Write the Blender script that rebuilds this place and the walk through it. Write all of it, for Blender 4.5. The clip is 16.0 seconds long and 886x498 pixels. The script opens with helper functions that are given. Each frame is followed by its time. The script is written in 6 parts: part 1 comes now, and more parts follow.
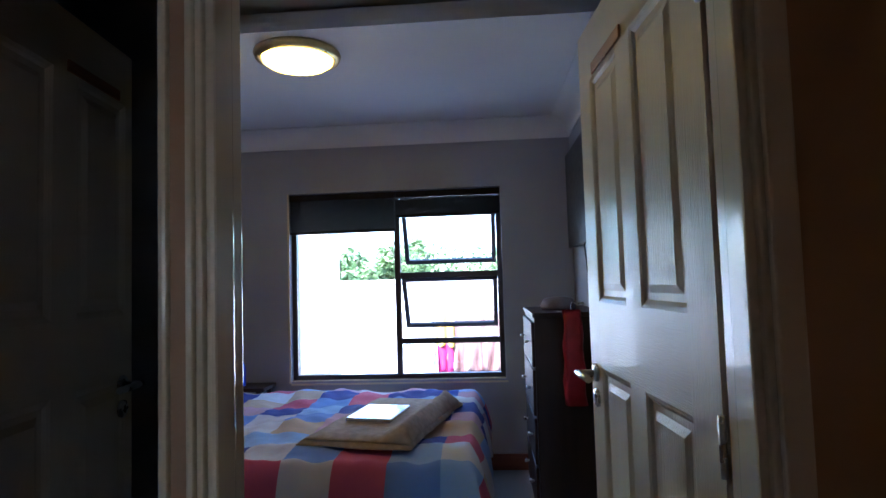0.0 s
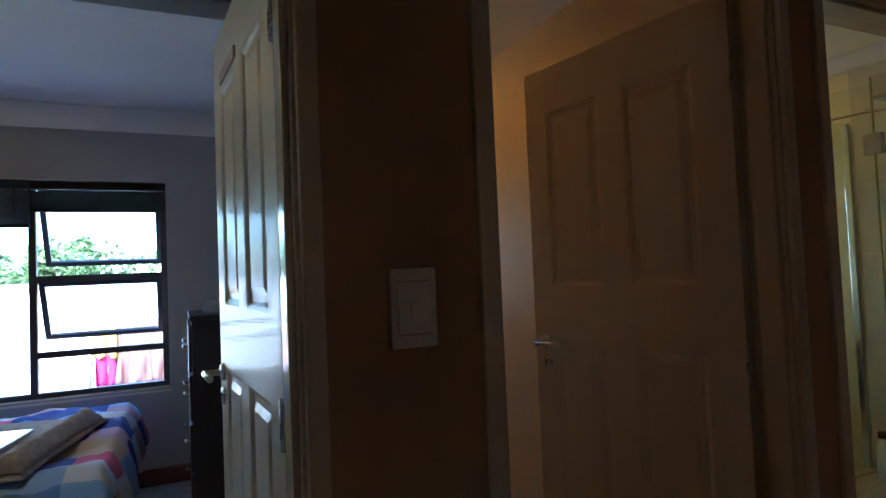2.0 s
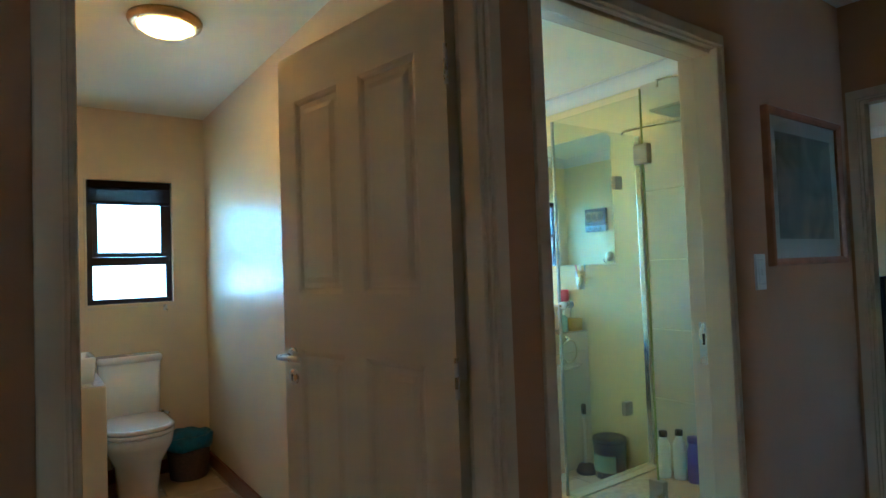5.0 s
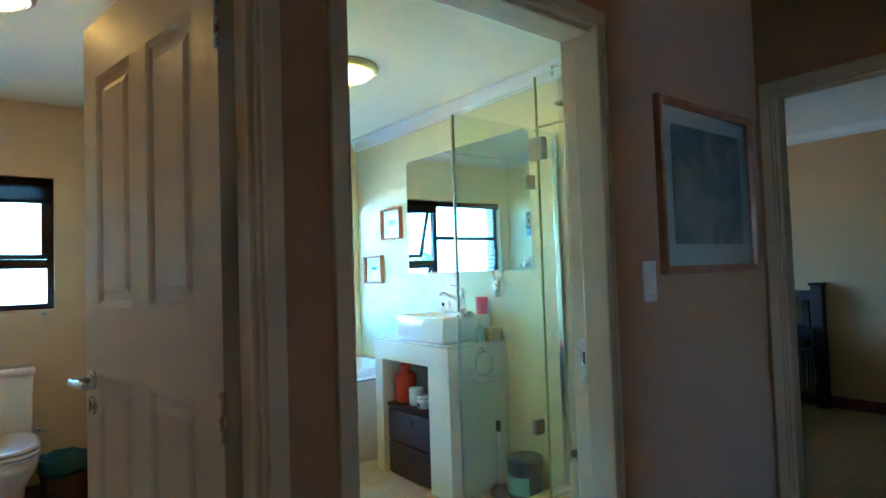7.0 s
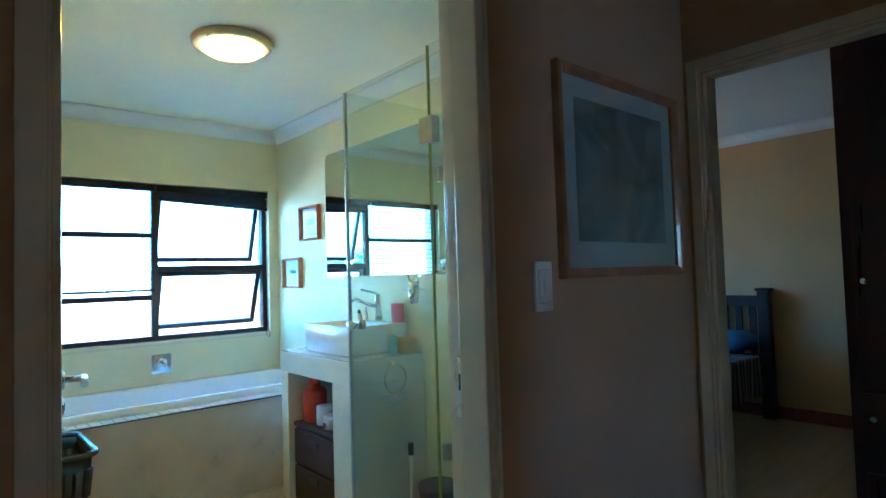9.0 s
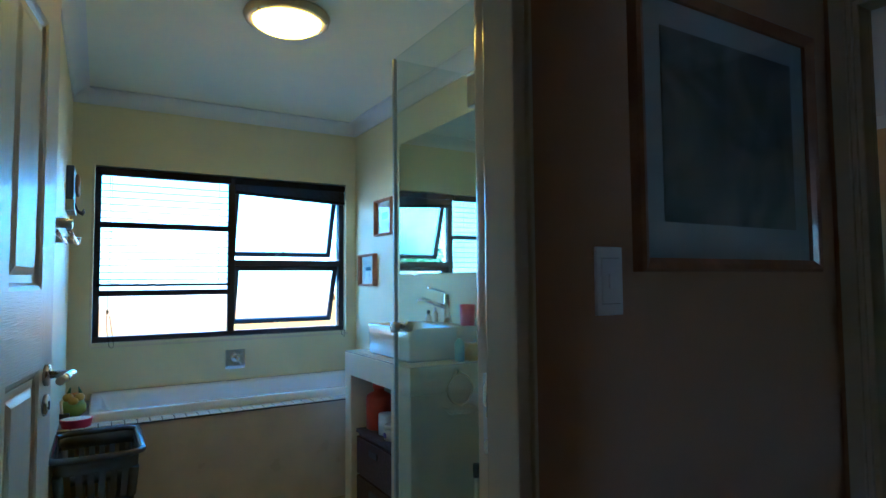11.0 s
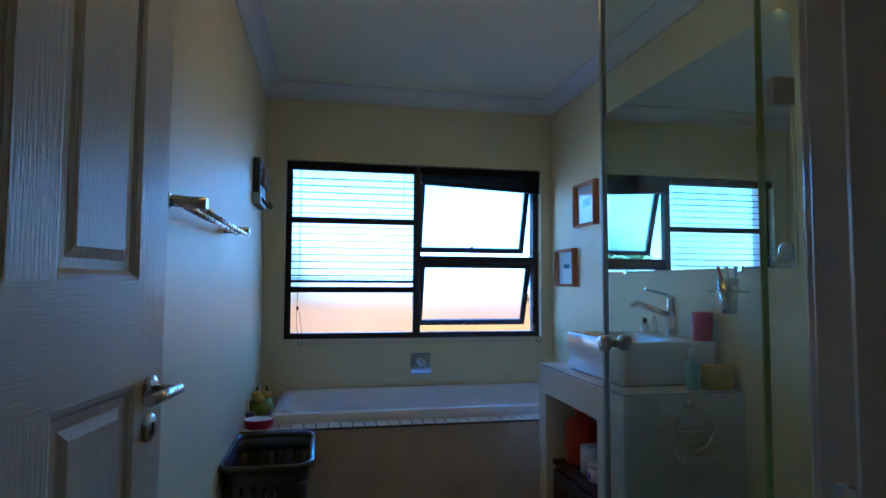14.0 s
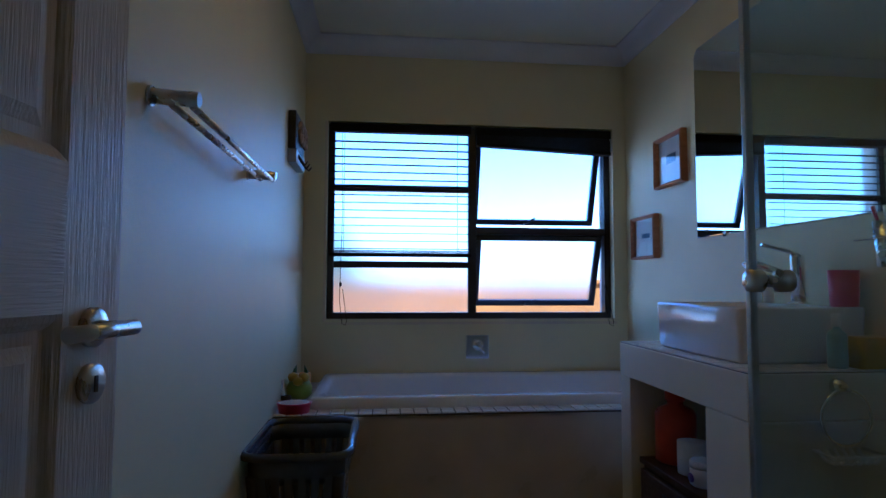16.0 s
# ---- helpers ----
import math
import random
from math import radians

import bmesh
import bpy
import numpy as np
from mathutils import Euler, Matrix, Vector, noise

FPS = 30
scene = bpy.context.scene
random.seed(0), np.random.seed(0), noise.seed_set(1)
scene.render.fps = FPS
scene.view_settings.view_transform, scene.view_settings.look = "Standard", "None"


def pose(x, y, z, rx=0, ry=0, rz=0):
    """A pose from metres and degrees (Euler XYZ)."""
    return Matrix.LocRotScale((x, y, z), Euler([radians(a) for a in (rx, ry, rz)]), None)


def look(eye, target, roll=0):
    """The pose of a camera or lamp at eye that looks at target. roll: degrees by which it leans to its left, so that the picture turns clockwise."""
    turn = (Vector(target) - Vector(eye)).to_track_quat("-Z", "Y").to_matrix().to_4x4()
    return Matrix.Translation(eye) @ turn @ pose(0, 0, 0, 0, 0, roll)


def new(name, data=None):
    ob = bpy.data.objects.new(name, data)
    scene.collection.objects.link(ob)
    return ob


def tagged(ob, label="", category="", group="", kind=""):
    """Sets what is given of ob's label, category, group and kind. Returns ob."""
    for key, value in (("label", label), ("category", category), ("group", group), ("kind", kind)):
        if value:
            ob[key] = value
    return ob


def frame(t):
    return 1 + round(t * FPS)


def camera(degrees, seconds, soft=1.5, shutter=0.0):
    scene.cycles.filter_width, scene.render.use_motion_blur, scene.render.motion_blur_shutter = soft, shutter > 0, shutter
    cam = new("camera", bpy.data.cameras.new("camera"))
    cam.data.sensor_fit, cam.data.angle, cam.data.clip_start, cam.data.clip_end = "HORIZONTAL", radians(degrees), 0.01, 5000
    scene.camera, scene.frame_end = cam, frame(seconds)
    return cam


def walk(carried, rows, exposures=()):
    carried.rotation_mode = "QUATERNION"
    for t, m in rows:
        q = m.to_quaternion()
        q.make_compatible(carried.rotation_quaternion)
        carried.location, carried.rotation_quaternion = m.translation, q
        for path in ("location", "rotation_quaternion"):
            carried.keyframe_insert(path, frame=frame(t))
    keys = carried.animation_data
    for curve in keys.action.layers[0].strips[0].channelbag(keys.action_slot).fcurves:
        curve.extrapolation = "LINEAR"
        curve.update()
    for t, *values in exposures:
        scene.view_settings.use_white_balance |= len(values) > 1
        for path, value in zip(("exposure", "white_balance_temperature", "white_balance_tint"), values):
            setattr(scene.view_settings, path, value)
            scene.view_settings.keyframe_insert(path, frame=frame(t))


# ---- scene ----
cam = camera(75.0, 16.0)
PATH = [
    (0, (1.089, 1.194, 1.302), (0.943, 3.185, 1.415), -1.7),
    (0.5, (1.129, 1.138, 1.307), (1.279, 3.13, 1.413), -1.7),
    (1, (1.199, 1.091, 1.313), (1.693, 3.027, 1.4), -2.4),
    (1.5, (1.242, 1.066, 1.306), (1.92, 2.945, 1.387), -2.5),
    (2, (1.289, 1.032, 1.303), (2.116, 2.851, 1.379), -2.4),
    (2.5, (1.345, 1.001, 1.29), (2.274, 2.77, 1.366), -2.3),
    (2.6, (1.36, 0.995, 1.289), (2.313, 2.752, 1.366), -2.4),
    (3, (1.425, 0.972, 1.279), (2.458, 2.683, 1.355), -2.2),
    (3.5, (1.512, 0.961, 1.276), (2.601, 2.637, 1.352), -2.1),
    (3.7, (1.548, 0.955, 1.272), (2.651, 2.622, 1.352), -2.3),
    (6, (2.026, 0.966, 1.311), (3.23, 2.56, 1.376), -1.8),
    (6.5, (2.157, 0.929, 1.307), (3.378, 2.512, 1.377), -2.0),
    (7, (2.29, 0.941, 1.298), (3.524, 2.513, 1.373), -1.9),
    (7.5, (2.425, 0.983, 1.306), (3.694, 2.527, 1.383), -1.8),
    (8, (2.558, 0.992, 1.299), (3.872, 2.498, 1.379), -1.7),
    (8.2, (2.607, 0.987, 1.301), (3.931, 2.483, 1.385), -1.8),
    (10.3, (2.992, 1.161, 1.242), (4.217, 2.738, 1.352), -0.8),
    (10.5, (3.038, 1.178, 1.25), (4.221, 2.788, 1.358), -0.6),
    (11, (3.124, 1.209, 1.245), (4.143, 2.926, 1.355), -0.5),
    (11.5, (3.183, 1.25, 1.233), (4.025, 3.061, 1.349), -0.3),
    (12, (3.218, 1.333, 1.223), (3.911, 3.206, 1.34), 0.0),
    (12.5, (3.237, 1.436, 1.237), (3.823, 3.345, 1.354), 0.1),
    (13, (3.25, 1.515, 1.236), (3.769, 3.443, 1.353), 0.2),
    (13.5, (3.297, 1.61, 1.237), (3.752, 3.554, 1.353), 0.3),
    (14, (3.347, 1.715, 1.23), (3.732, 3.674, 1.347), 0.3),
    (14.5, (3.376, 1.814, 1.212), (3.686, 3.787, 1.328), 0.3),
    (15, (3.387, 1.932, 1.165), (3.64, 3.912, 1.282), 0.3),
    (15.5, (3.394, 2.043, 1.112), (3.621, 4.026, 1.232), 0.2),
    (16, (3.392, 2.112, 1.085), (3.597, 4.098, 1.202), 0.2),
]
EXPOSURES = [(0.0, 3.43, 4740, 12), (1.0, 3.2, 4700, 10), (1.5, 3.2, 4650, 8), (2.5, 3.97, 4320, -4), (3.5, 4.95, 3930, -18), (6.0, 5.07, 3500, -13), (7.0, 5.15, 3450, -13), (8.0, 5.16, 3400, -12), (10.5, 3.75, 3480, -9), (11.0, 3.6, 3470, -7), (12.5, 3.08, 3460, -2), (14.5, 2.5, 3620, 9), (16.0, 2.1, 3800, 17)]
walk(cam, [(t, look(eye, target, roll)) for t, eye, target, roll in PATH], EXPOSURES)

# ---- world, sun ----
world = bpy.data.worlds.new("sky")
scene.world = world
world.use_nodes = True
wn = world.node_tree
sky = wn.nodes.new("ShaderNodeTexSky")
sky.sky_type, sky.sun_disc = "NISHITA", False
sky.dust_density, sky.ozone_density = 1.5, 0.5
sky.sun_elevation, sky.sun_rotation = radians(52), radians(215)
wn.links.new(sky.outputs[0], wn.nodes["Background"].inputs[0])
wn.nodes["Background"].inputs[1].default_value = 0.15
sun_data = bpy.data.lights.new("sun", "SUN")
sun_data.energy, sun_data.angle, sun_data.color = 4.0, radians(0.5), (1.0, 0.95, 0.88)
sun = new("sun", sun_data)
sun.matrix_world = look((0, 0, 0), (math.sin(radians(35)) * 0.62, math.cos(radians(35)) * 0.62, -0.79))


# ---- helpers for meshes ----
def box(bm, x0, x1, y0, y1, z0, z1, bev=0.0):
    vs = [bm.verts.new(p) for p in ((x0, y0, z0), (x1, y0, z0), (x1, y1, z0), (x0, y1, z0), (x0, y0, z1), (x1, y0, z1), (x1, y1, z1), (x0, y1, z1))]
    fs = [bm.faces.new([vs[i] for i in f]) for f in ((0, 3, 2, 1), (4, 5, 6, 7), (0, 1, 5, 4), (1, 2, 6, 5), (2, 3, 7, 6), (3, 0, 4, 7))]
    if bev:
        es = {e for f in fs for e in f.edges}
        bmesh.ops.bevel(bm, geom=list(es), offset=bev, segments=2, affect="EDGES", profile=0.6)
    return bm


def a_box(x0, x1, y0, y1, z0, z1, bev=0.0):
    return box(bmesh.new(), x0, x1, y0, y1, z0, z1, bev)


def tube(bm, pts, r, seg=12, cap=True):
    """A round bar along points."""
    pts = [Vector(p) for p in pts]
    rings = []
    for i, p in enumerate(pts):
        d = (pts[min(i + 1, len(pts) - 1)] - pts[max(i - 1, 0)]).normalized()
        q = d.to_track_quat("Z", "Y")
        rr = r[i] if isinstance(r, (list, tuple)) else r
        rings.append([bm.verts.new(p + q @ Vector((rr * math.cos(2 * math.pi * k / seg), rr * math.sin(2 * math.pi * k / seg), 0))) for k in range(seg)])
    for a, b in zip(rings, rings[1:]):
        for k in range(seg):
            bm.faces.new((a[k], a[(k + 1) % seg], b[(k + 1) % seg], b[k])).smooth = True
    if cap:
        bm.faces.new(rings[0][::-1])
        bm.faces.new(rings[-1])
    return bm


def lathe(bm, profile, at=(0, 0, 0), seg=32, axis="z", sx=1.0, sy=1.0):
    """Profile of (radius, height) turned about an axis."""
    at = Vector(at)
    rings = []
    for r, h in profile:
        ring = []
        for k in range(seg):
            a = 2 * math.pi * k / seg
            u, v = r * math.cos(a) * sx, r * math.sin(a) * sy
            p = {"z": (u, v, h), "x": (h, u, v), "y": (v, h, u)}[axis]
            ring.append(bm.verts.new(at + Vector(p)))
        rings.append(ring)
    for a, b in zip(rings, rings[1:]):
        for k in range(seg):
            bm.faces.new((a[k], a[(k + 1) % seg], b[(k + 1) % seg], b[k])).smooth = True
    bm.faces.new(rings[0][::-1])
    bm.faces.new(rings[-1])
    return bm


def loft(bm, loops, close=True, cap_first=True, cap_last=True, smooth=True):
    """Skin over loops of points with the same count."""
    rings = [[bm.verts.new(p) for p in loop] for loop in loops]
    n = len(rings[0])
    for a, b in zip(rings, rings[1:]):
        for k in range(n if close else n - 1):
            f = bm.faces.new((a[k], a[(k + 1) % n], b[(k + 1) % n], b[k]))
            f.smooth = smooth
    if cap_first:
        bm.faces.new(rings[0][::-1])
    if cap_last:
        bm.faces.new(rings[-1])
    return bm


def rounded(cx, cy, z, w, d, r, n=5):
    """A rounded rectangle of points, counter-clockwise."""
    pts = []
    for sx, sy, a0 in ((1, 1, 0), (-1, 1, 90), (-1, -1, 180), (1, -1, 270)):
        for k in range(n + 1):
            a = radians(a0 + 90 * k / n)
            pts.append((cx + sx * (w / 2 - r) + r * math.cos(a), cy + sy * (d / 2 - r) + r * math.sin(a), z))
    return pts


def grid_sheet(bm, nu, nv, fn):
    vs = [[bm.verts.new(fn(u / nu, v / nv)) for v in range(nv + 1)] for u in range(nu + 1)]
    for a in range(nu):
        for b in range(nv):
            bm.faces.new((vs[a][b], vs[a + 1][b], vs[a + 1][b + 1], vs[a][b + 1])).smooth = True
    return bm


def link(name, bm, material):
    bmesh.ops.recalc_face_normals(bm, faces=bm.faces)
    me = bpy.data.meshes.new(name)
    bm.to_mesh(me)
    bm.free()
    me.materials.append(material)
    return new(name, me)


def part(name, bm, material, parent, label=""):
    ob = link(name, bm, material)
    ob.parent = parent
    return tagged(ob, label)


def thing(name, label, category, at=None, group="", kind=""):
    """An empty at the base of a thing; its parts are built in its own frame."""
    ob = new(name)
    ob.empty_display_size = 0.1
    ob.matrix_basis = at if at is not None else Matrix()
    return tagged(ob, label, category, group, kind)


def solid(name, bm, material, label, category, group="", kind=""):
    return tagged(link(name, bm, material), label, category, group, kind)


# ---- materials ----
def mat(name, color, rough=0.6, metal=0.0, vary=0.08, scale=6.0, bump=0.15, bump_scale=120.0, coat=0.0, stretch=(1, 1, 1), second=None, spec=0.5):
    """Paint, plaster, plastic or metal: two scales of variation in colour and roughness, and fine relief."""
    m = bpy.data.materials.new(name)
    m.use_nodes = True
    nt = m.node_tree
    p = nt.nodes["Principled BSDF"]
    tc = nt.nodes.new("ShaderNodeTexCoord")
    mp = nt.nodes.new("ShaderNodeMapping")
    mp.inputs["Scale"].default_value = stretch
    nt.links.new(tc.outputs["Object"], mp.inputs[0])
    big = nt.nodes.new("ShaderNodeTexNoise")
    big.inputs["Scale"].default_value, big.inputs["Detail"].default_value = scale, 5
    nt.links.new(mp.outputs[0], big.inputs["Vector"])
    fine = nt.nodes.new("ShaderNodeTexNoise")
    fine.inputs["Scale"].default_value, fine.inputs["Detail"].default_value = bump_scale, 3
    nt.links.new(mp.outputs[0], fine.inputs["Vector"])
    mix = nt.nodes.new("ShaderNodeMix")
    mix.data_type = "RGBA"
    lo = tuple(max(0.0, c * (1 - vary)) for c in color)
    hi = second if second else tuple(min(1.0, c * (1 + vary)) for c in color)
    mix.inputs[6].default_value, mix.inputs[7].default_value = (*lo, 1), (*hi, 1)
    ramp = nt.nodes.new("ShaderNodeMapRange")
    ramp.inputs[1].default_value, ramp.inputs[2].default_value = 0.3, 0.7
    nt.links.new(big.outputs["Fac"], ramp.inputs[0])
    nt.links.new(ramp.outputs[0], mix.inputs[0])
    nt.links.new(mix.outputs[2], p.inputs["Base Color"])
    rr = nt.nodes.new("ShaderNodeMapRange")
    rr.inputs[3].default_value, rr.inputs[4].default_value = max(0.02, rough - 0.08), min(1, rough + 0.08)
    nt.links.new(big.outputs["Fac"], rr.inputs[0])
    nt.links.new(rr.outputs[0], p.inputs["Roughness"])
    p.inputs["Metallic"].default_value = metal
    p.inputs["Coat Weight"].default_value = coat
    p.inputs["Specular IOR Level"].default_value = spec
    if bump:
        b = nt.nodes.new("ShaderNodeBump")
        b.inputs["Strength"].default_value, b.inputs["Distance"].default_value = bump, 0.004
        nt.links.new(fine.outputs["Fac"], b.inputs["Height"])
        nt.links.new(b.outputs[0], p.inputs["Normal"])
    return m


def glass(name, tint=(0.93, 0.98, 0.95), frosted=0.0):
    """Thin pane: see-through with a Fresnel gloss; frosted panes scatter."""
    m = bpy.data.materials.new(name)
    m.use_nodes = True
    nt = m.node_tree
    nt.nodes.remove(nt.nodes["Principled BSDF"])
    out = nt.nodes["Material Output"]
    tr = nt.nodes.new("ShaderNodeBsdfTransparent")
    tr.inputs[0].default_value = (*tint, 1)
    gl = nt.nodes.new("ShaderNodeBsdfGlossy")
    gl.inputs["Roughness"].default_value = 0.02 if not frosted else 0.35
    lw = nt.nodes.new("ShaderNodeLayerWeight")
    lw.inputs[0].default_value = 0.5
    pw = nt.nodes.new("ShaderNodeMath")
    pw.operation, pw.inputs[1].default_value = "POWER", 4.0
    nt.links.new(lw.outputs["Facing"], pw.inputs[0])
    fr = nt.nodes.new("ShaderNodeMath")
    fr.operation, fr.inputs[1].default_value, fr.inputs[2].default_value = "MULTIPLY_ADD", 0.6, 0.035
    nt.links.new(pw.outputs[0], fr.inputs[0])
    mx = nt.nodes.new("ShaderNodeMixShader")
    nt.links.new(fr.outputs[0], mx.inputs[0])
    base = tr
    if frosted:
        tl = nt.nodes.new("ShaderNodeBsdfTranslucent")
        tl.inputs[0].default_value = (0.95, 0.97, 0.97, 1)
        rf = nt.nodes.new("ShaderNodeBsdfRefraction")
        rf.inputs["IOR"].default_value, rf.inputs["Roughness"].default_value = 1.2, 0.42
        m2 = nt.nodes.new("ShaderNodeMixShader")
        m2.inputs[0].default_value = frosted
        nt.links.new(rf.outputs[0], m2.inputs[1])
        nt.links.new(tl.outputs[0], m2.inputs[2])
        base = m2
    nt.links.new(base.outputs[0], mx.inputs[1])
    nt.links.new(gl.outputs[0], mx.inputs[2])
    nt.links.new(mx.outputs[0], out.inputs[0])
    return m


def glow(name, color, strength):
    m = bpy.data.materials.new(name)
    m.use_nodes = True
    p = m.node_tree.nodes["Principled BSDF"]
    p.inputs["Base Color"].default_value = (0.85, 0.8, 0.65, 1)
    p.inputs["Emission Color"].default_value = (*color, 1)
    p.inputs["Emission Strength"].default_value = strength
    p.inputs["Roughness"].default_value = 0.3
    return m


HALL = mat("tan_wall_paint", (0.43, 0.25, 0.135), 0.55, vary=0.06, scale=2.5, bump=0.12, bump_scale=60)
CREAM = mat("cream_wall_paint", (0.75, 0.68, 0.38), 0.5, vary=0.05, scale=2.0, bump=0.1, bump_scale=60)
WCPAINT = mat("warm_cream_wall_paint", (0.73, 0.59, 0.34), 0.38, vary=0.06, scale=2.0, bump=0.12, bump_scale=40)
GREY = mat("grey_wall_paint", (0.34, 0.34, 0.37), 0.6, vary=0.06, scale=2.0, bump=0.1, bump_scale=60)
TAN = mat("sand_wall_paint", (0.56, 0.35, 0.14), 0.6, vary=0.05, scale=2.0, bump=0.1, bump_scale=60)
CEIL = mat("white_ceiling_paint", (0.78, 0.78, 0.76), 0.8, vary=0.03, scale=1.5, bump=0.08, bump_scale=80)
CEIL_C = mat("pale_cream_ceiling_paint", (0.87, 0.86, 0.68), 0.75, vary=0.03, scale=1.5, bump=0.08, bump_scale=80)
GLOSSW = mat("off_white_gloss_paint", (0.72, 0.62, 0.43), 0.2, vary=0.06, scale=5, bump=0.12, bump_scale=30, stretch=(1, 1, 0.2), coat=0.2)
LEAFP = mat("off_white_moulded_door_paint", (0.7, 0.62, 0.47), 0.38, vary=0.05, scale=4, bump=0.45, bump_scale=110, stretch=(2.2, 2.2, 0.12), coat=0.1)
RAILP = mat("off_white_moulded_rail_paint", (0.7, 0.62, 0.47), 0.38, vary=0.05, scale=4, bump=0.32, bump_scale=150, stretch=(0.12, 2.2, 2.2), coat=0.1)
FRAMEP = mat("dark_brown_window_enamel", (0.03, 0.022, 0.02), 0.4, vary=0.2, scale=8, bump=0.06)
BLIND = mat("dark_wood_blind_slat", (0.012, 0.008, 0.008), 0.75, vary=0.25, scale=20, bump=0.1, spec=0.2)
STEEL = mat("brushed_steel", (0.62, 0.62, 0.6), 0.28, metal=1.0, vary=0.06, scale=30, bump=0.04, bump_scale=400)
CHROME = mat("chrome", (0.8, 0.8, 0.8), 0.08, metal=1.0, vary=0.03, scale=20, bump=0.0)
BRASS = mat("satin_brass", (0.55, 0.45, 0.22), 0.3, metal=1.0, vary=0.1, scale=20, bump=0.03)
CERAMIC = mat("white_glazed_ceramic", (0.82, 0.82, 0.8), 0.12, vary=0.02, scale=3, bump=0.0, coat=0.5)
ACRYL = mat("white_bath_acrylic", (0.82, 0.83, 0.84), 0.14, vary=0.02, scale=3, bump=0.02, bump_scale=10)
PLASTIC_W = mat("white_plastic", (0.8, 0.79, 0.76), 0.35, vary=0.04, scale=20, bump=0.03)
PANE = glass("clear_window_glass", (0.97, 0.985, 0.98))
FROST = glass("frosted_window_glass", frosted=0.04)
SHOWERG = glass("greenish_shower_glass", (0.935, 0.968, 0.95))
MIRROR = mat("mirror_silver", (0.82, 0.85, 0.84), 0.02, metal=1.0, vary=0.01, bump=0.0)
for _i in MIRROR.node_tree.nodes:
    if _i.bl_idname == "ShaderNodeMapRange" and _i.outputs[0].links and _i.outputs[0].links[0].to_socket.name == "Roughness":
        _i.inputs[3].default_value, _i.inputs[4].default_value = 0.0, 0.015
SEAL = mat("satin_metal_seal", (0.5, 0.53, 0.52), 0.3, metal=1.0, vary=0.05, scale=2, bump=0.0)
LAMPG = glow("lit_frosted_lamp_glass", (1.0, 0.43, 0.01), 1.6)
LAMPG_WC = glow("bright_lamp_glass", (1.0, 0.36, 0.03), 1.25)
LAMPG_BED = glow("warm_lamp_glass", (1.0, 0.56, 0.06), 1.6)
DARKWOOD = mat("dark_stained_wood", (0.032, 0.014, 0.01), 0.5, vary=0.35, scale=5, bump=0.2, bump_scale=40, stretch=(4, 4, 0.4), coat=0.1)
SKIRT = mat("varnished_meranti", (0.2, 0.06, 0.03), 0.35, vary=0.25, scale=6, bump=0.15, stretch=(0.5, 4, 4), coat=0.2)
OAK = mat("honey_oak_frame", (0.42, 0.2, 0.08), 0.4, vary=0.2, scale=8, bump=0.15, stretch=(1, 1, 6), coat=0.1)
TILE_F = mat("beige_floor_tile", (0.5, 0.43, 0.34), 0.25, vary=0.1, scale=7, bump=0.05, bump_scale=40)
TILE_W = mat("cream_wall_tile", (0.62, 0.57, 0.44), 0.22, vary=0.07, scale=5, bump=0.05, bump_scale=30)
GROUT = mat("grey_grout", (0.4, 0.37, 0.32), 0.85, vary=0.15, scale=40, bump=0.2)
CARPET = mat("grey_carpet", (0.36, 0.36, 0.37), 0.95, vary=0.2, scale=160, bump=0.6, bump_scale=400)
LAMINATE = mat("pale_wood_floor", (0.44, 0.28, 0.15), 0.35, vary=0.2, scale=3, bump=0.08, stretch=(0.6, 6, 1))

# ---- plan ----
CEILING = 2.42
YH, YI, YE, YO = 2.0, 2.15, 5.26, 5.48


def wall_run(bm, axis, a0, a1, b0, b1, z0, z1, holes=()):
    """A wall along an axis from a0 to a1, between b0 and b1, with holes (a0, a1, z0, z1) right through."""
    def put(p, q, lo, hi):
        if q - p > 1e-5 and hi - lo > 1e-5:
            box(bm, p, q, b0, b1, lo, hi) if axis == "x" else box(bm, b0, b1, p, q, lo, hi)
    at = a0
    for h0, h1, lo, hi in sorted(holes):
        put(at, h0, z0, z1)
        put(h0, h1, z0, lo)
        put(h0, h1, hi, z1)
        at = h1
    put(at, a1, z0, z1)
    return bm


def wall(name, material, axis, a0, a1, b0, b1, holes=(), label="", z0=-0.02, z1=CEILING + 0.05):
    return solid(name, wall_run(bmesh.new(), axis, a0, a1, b0, b1, z0, z1, holes), material, label, "wall", kind="structure")


DH = 2.04
D0, D1, D2, D3 = (0.01, 0.628, -0.02, DH), (0.664, 1.475, -0.02, DH), (1.835, 2.70, -0.02, DH), (2.87, 3.772, -0.02, DH)
SPARE_DH = 1.99
D4 = (1.16, 1.953, -0.02, SPARE_DH)
W1, W2, W3 = (-0.32, 1.205, 0.62, 1.965), (2.10, 2.605, 1.14, 1.955), (3.085, 4.69, 0.885, 1.965)
# W4 is out of view, an added opening that lights the spare room
W4 = (6.3, 7.5, 0.9, 2.0)
YM = 2.075
wall("wall_hall_north", HALL, "x", -0.9, 4.87, YH, YM, [D0, D1, D2, D3], "matt tan painted plaster wall with four doorways")
# doorways out of view, added to let daylight into the hall
D5, D6 = (0.35, 0.95, -0.02, DH), (3.95, 4.55, -0.02, DH)
wall("wall_hall_south", HALL, "x", -0.9, 4.87, 0.4, 0.5, [D5, D6], "matt tan painted plaster wall with two unseen doorways added for light")
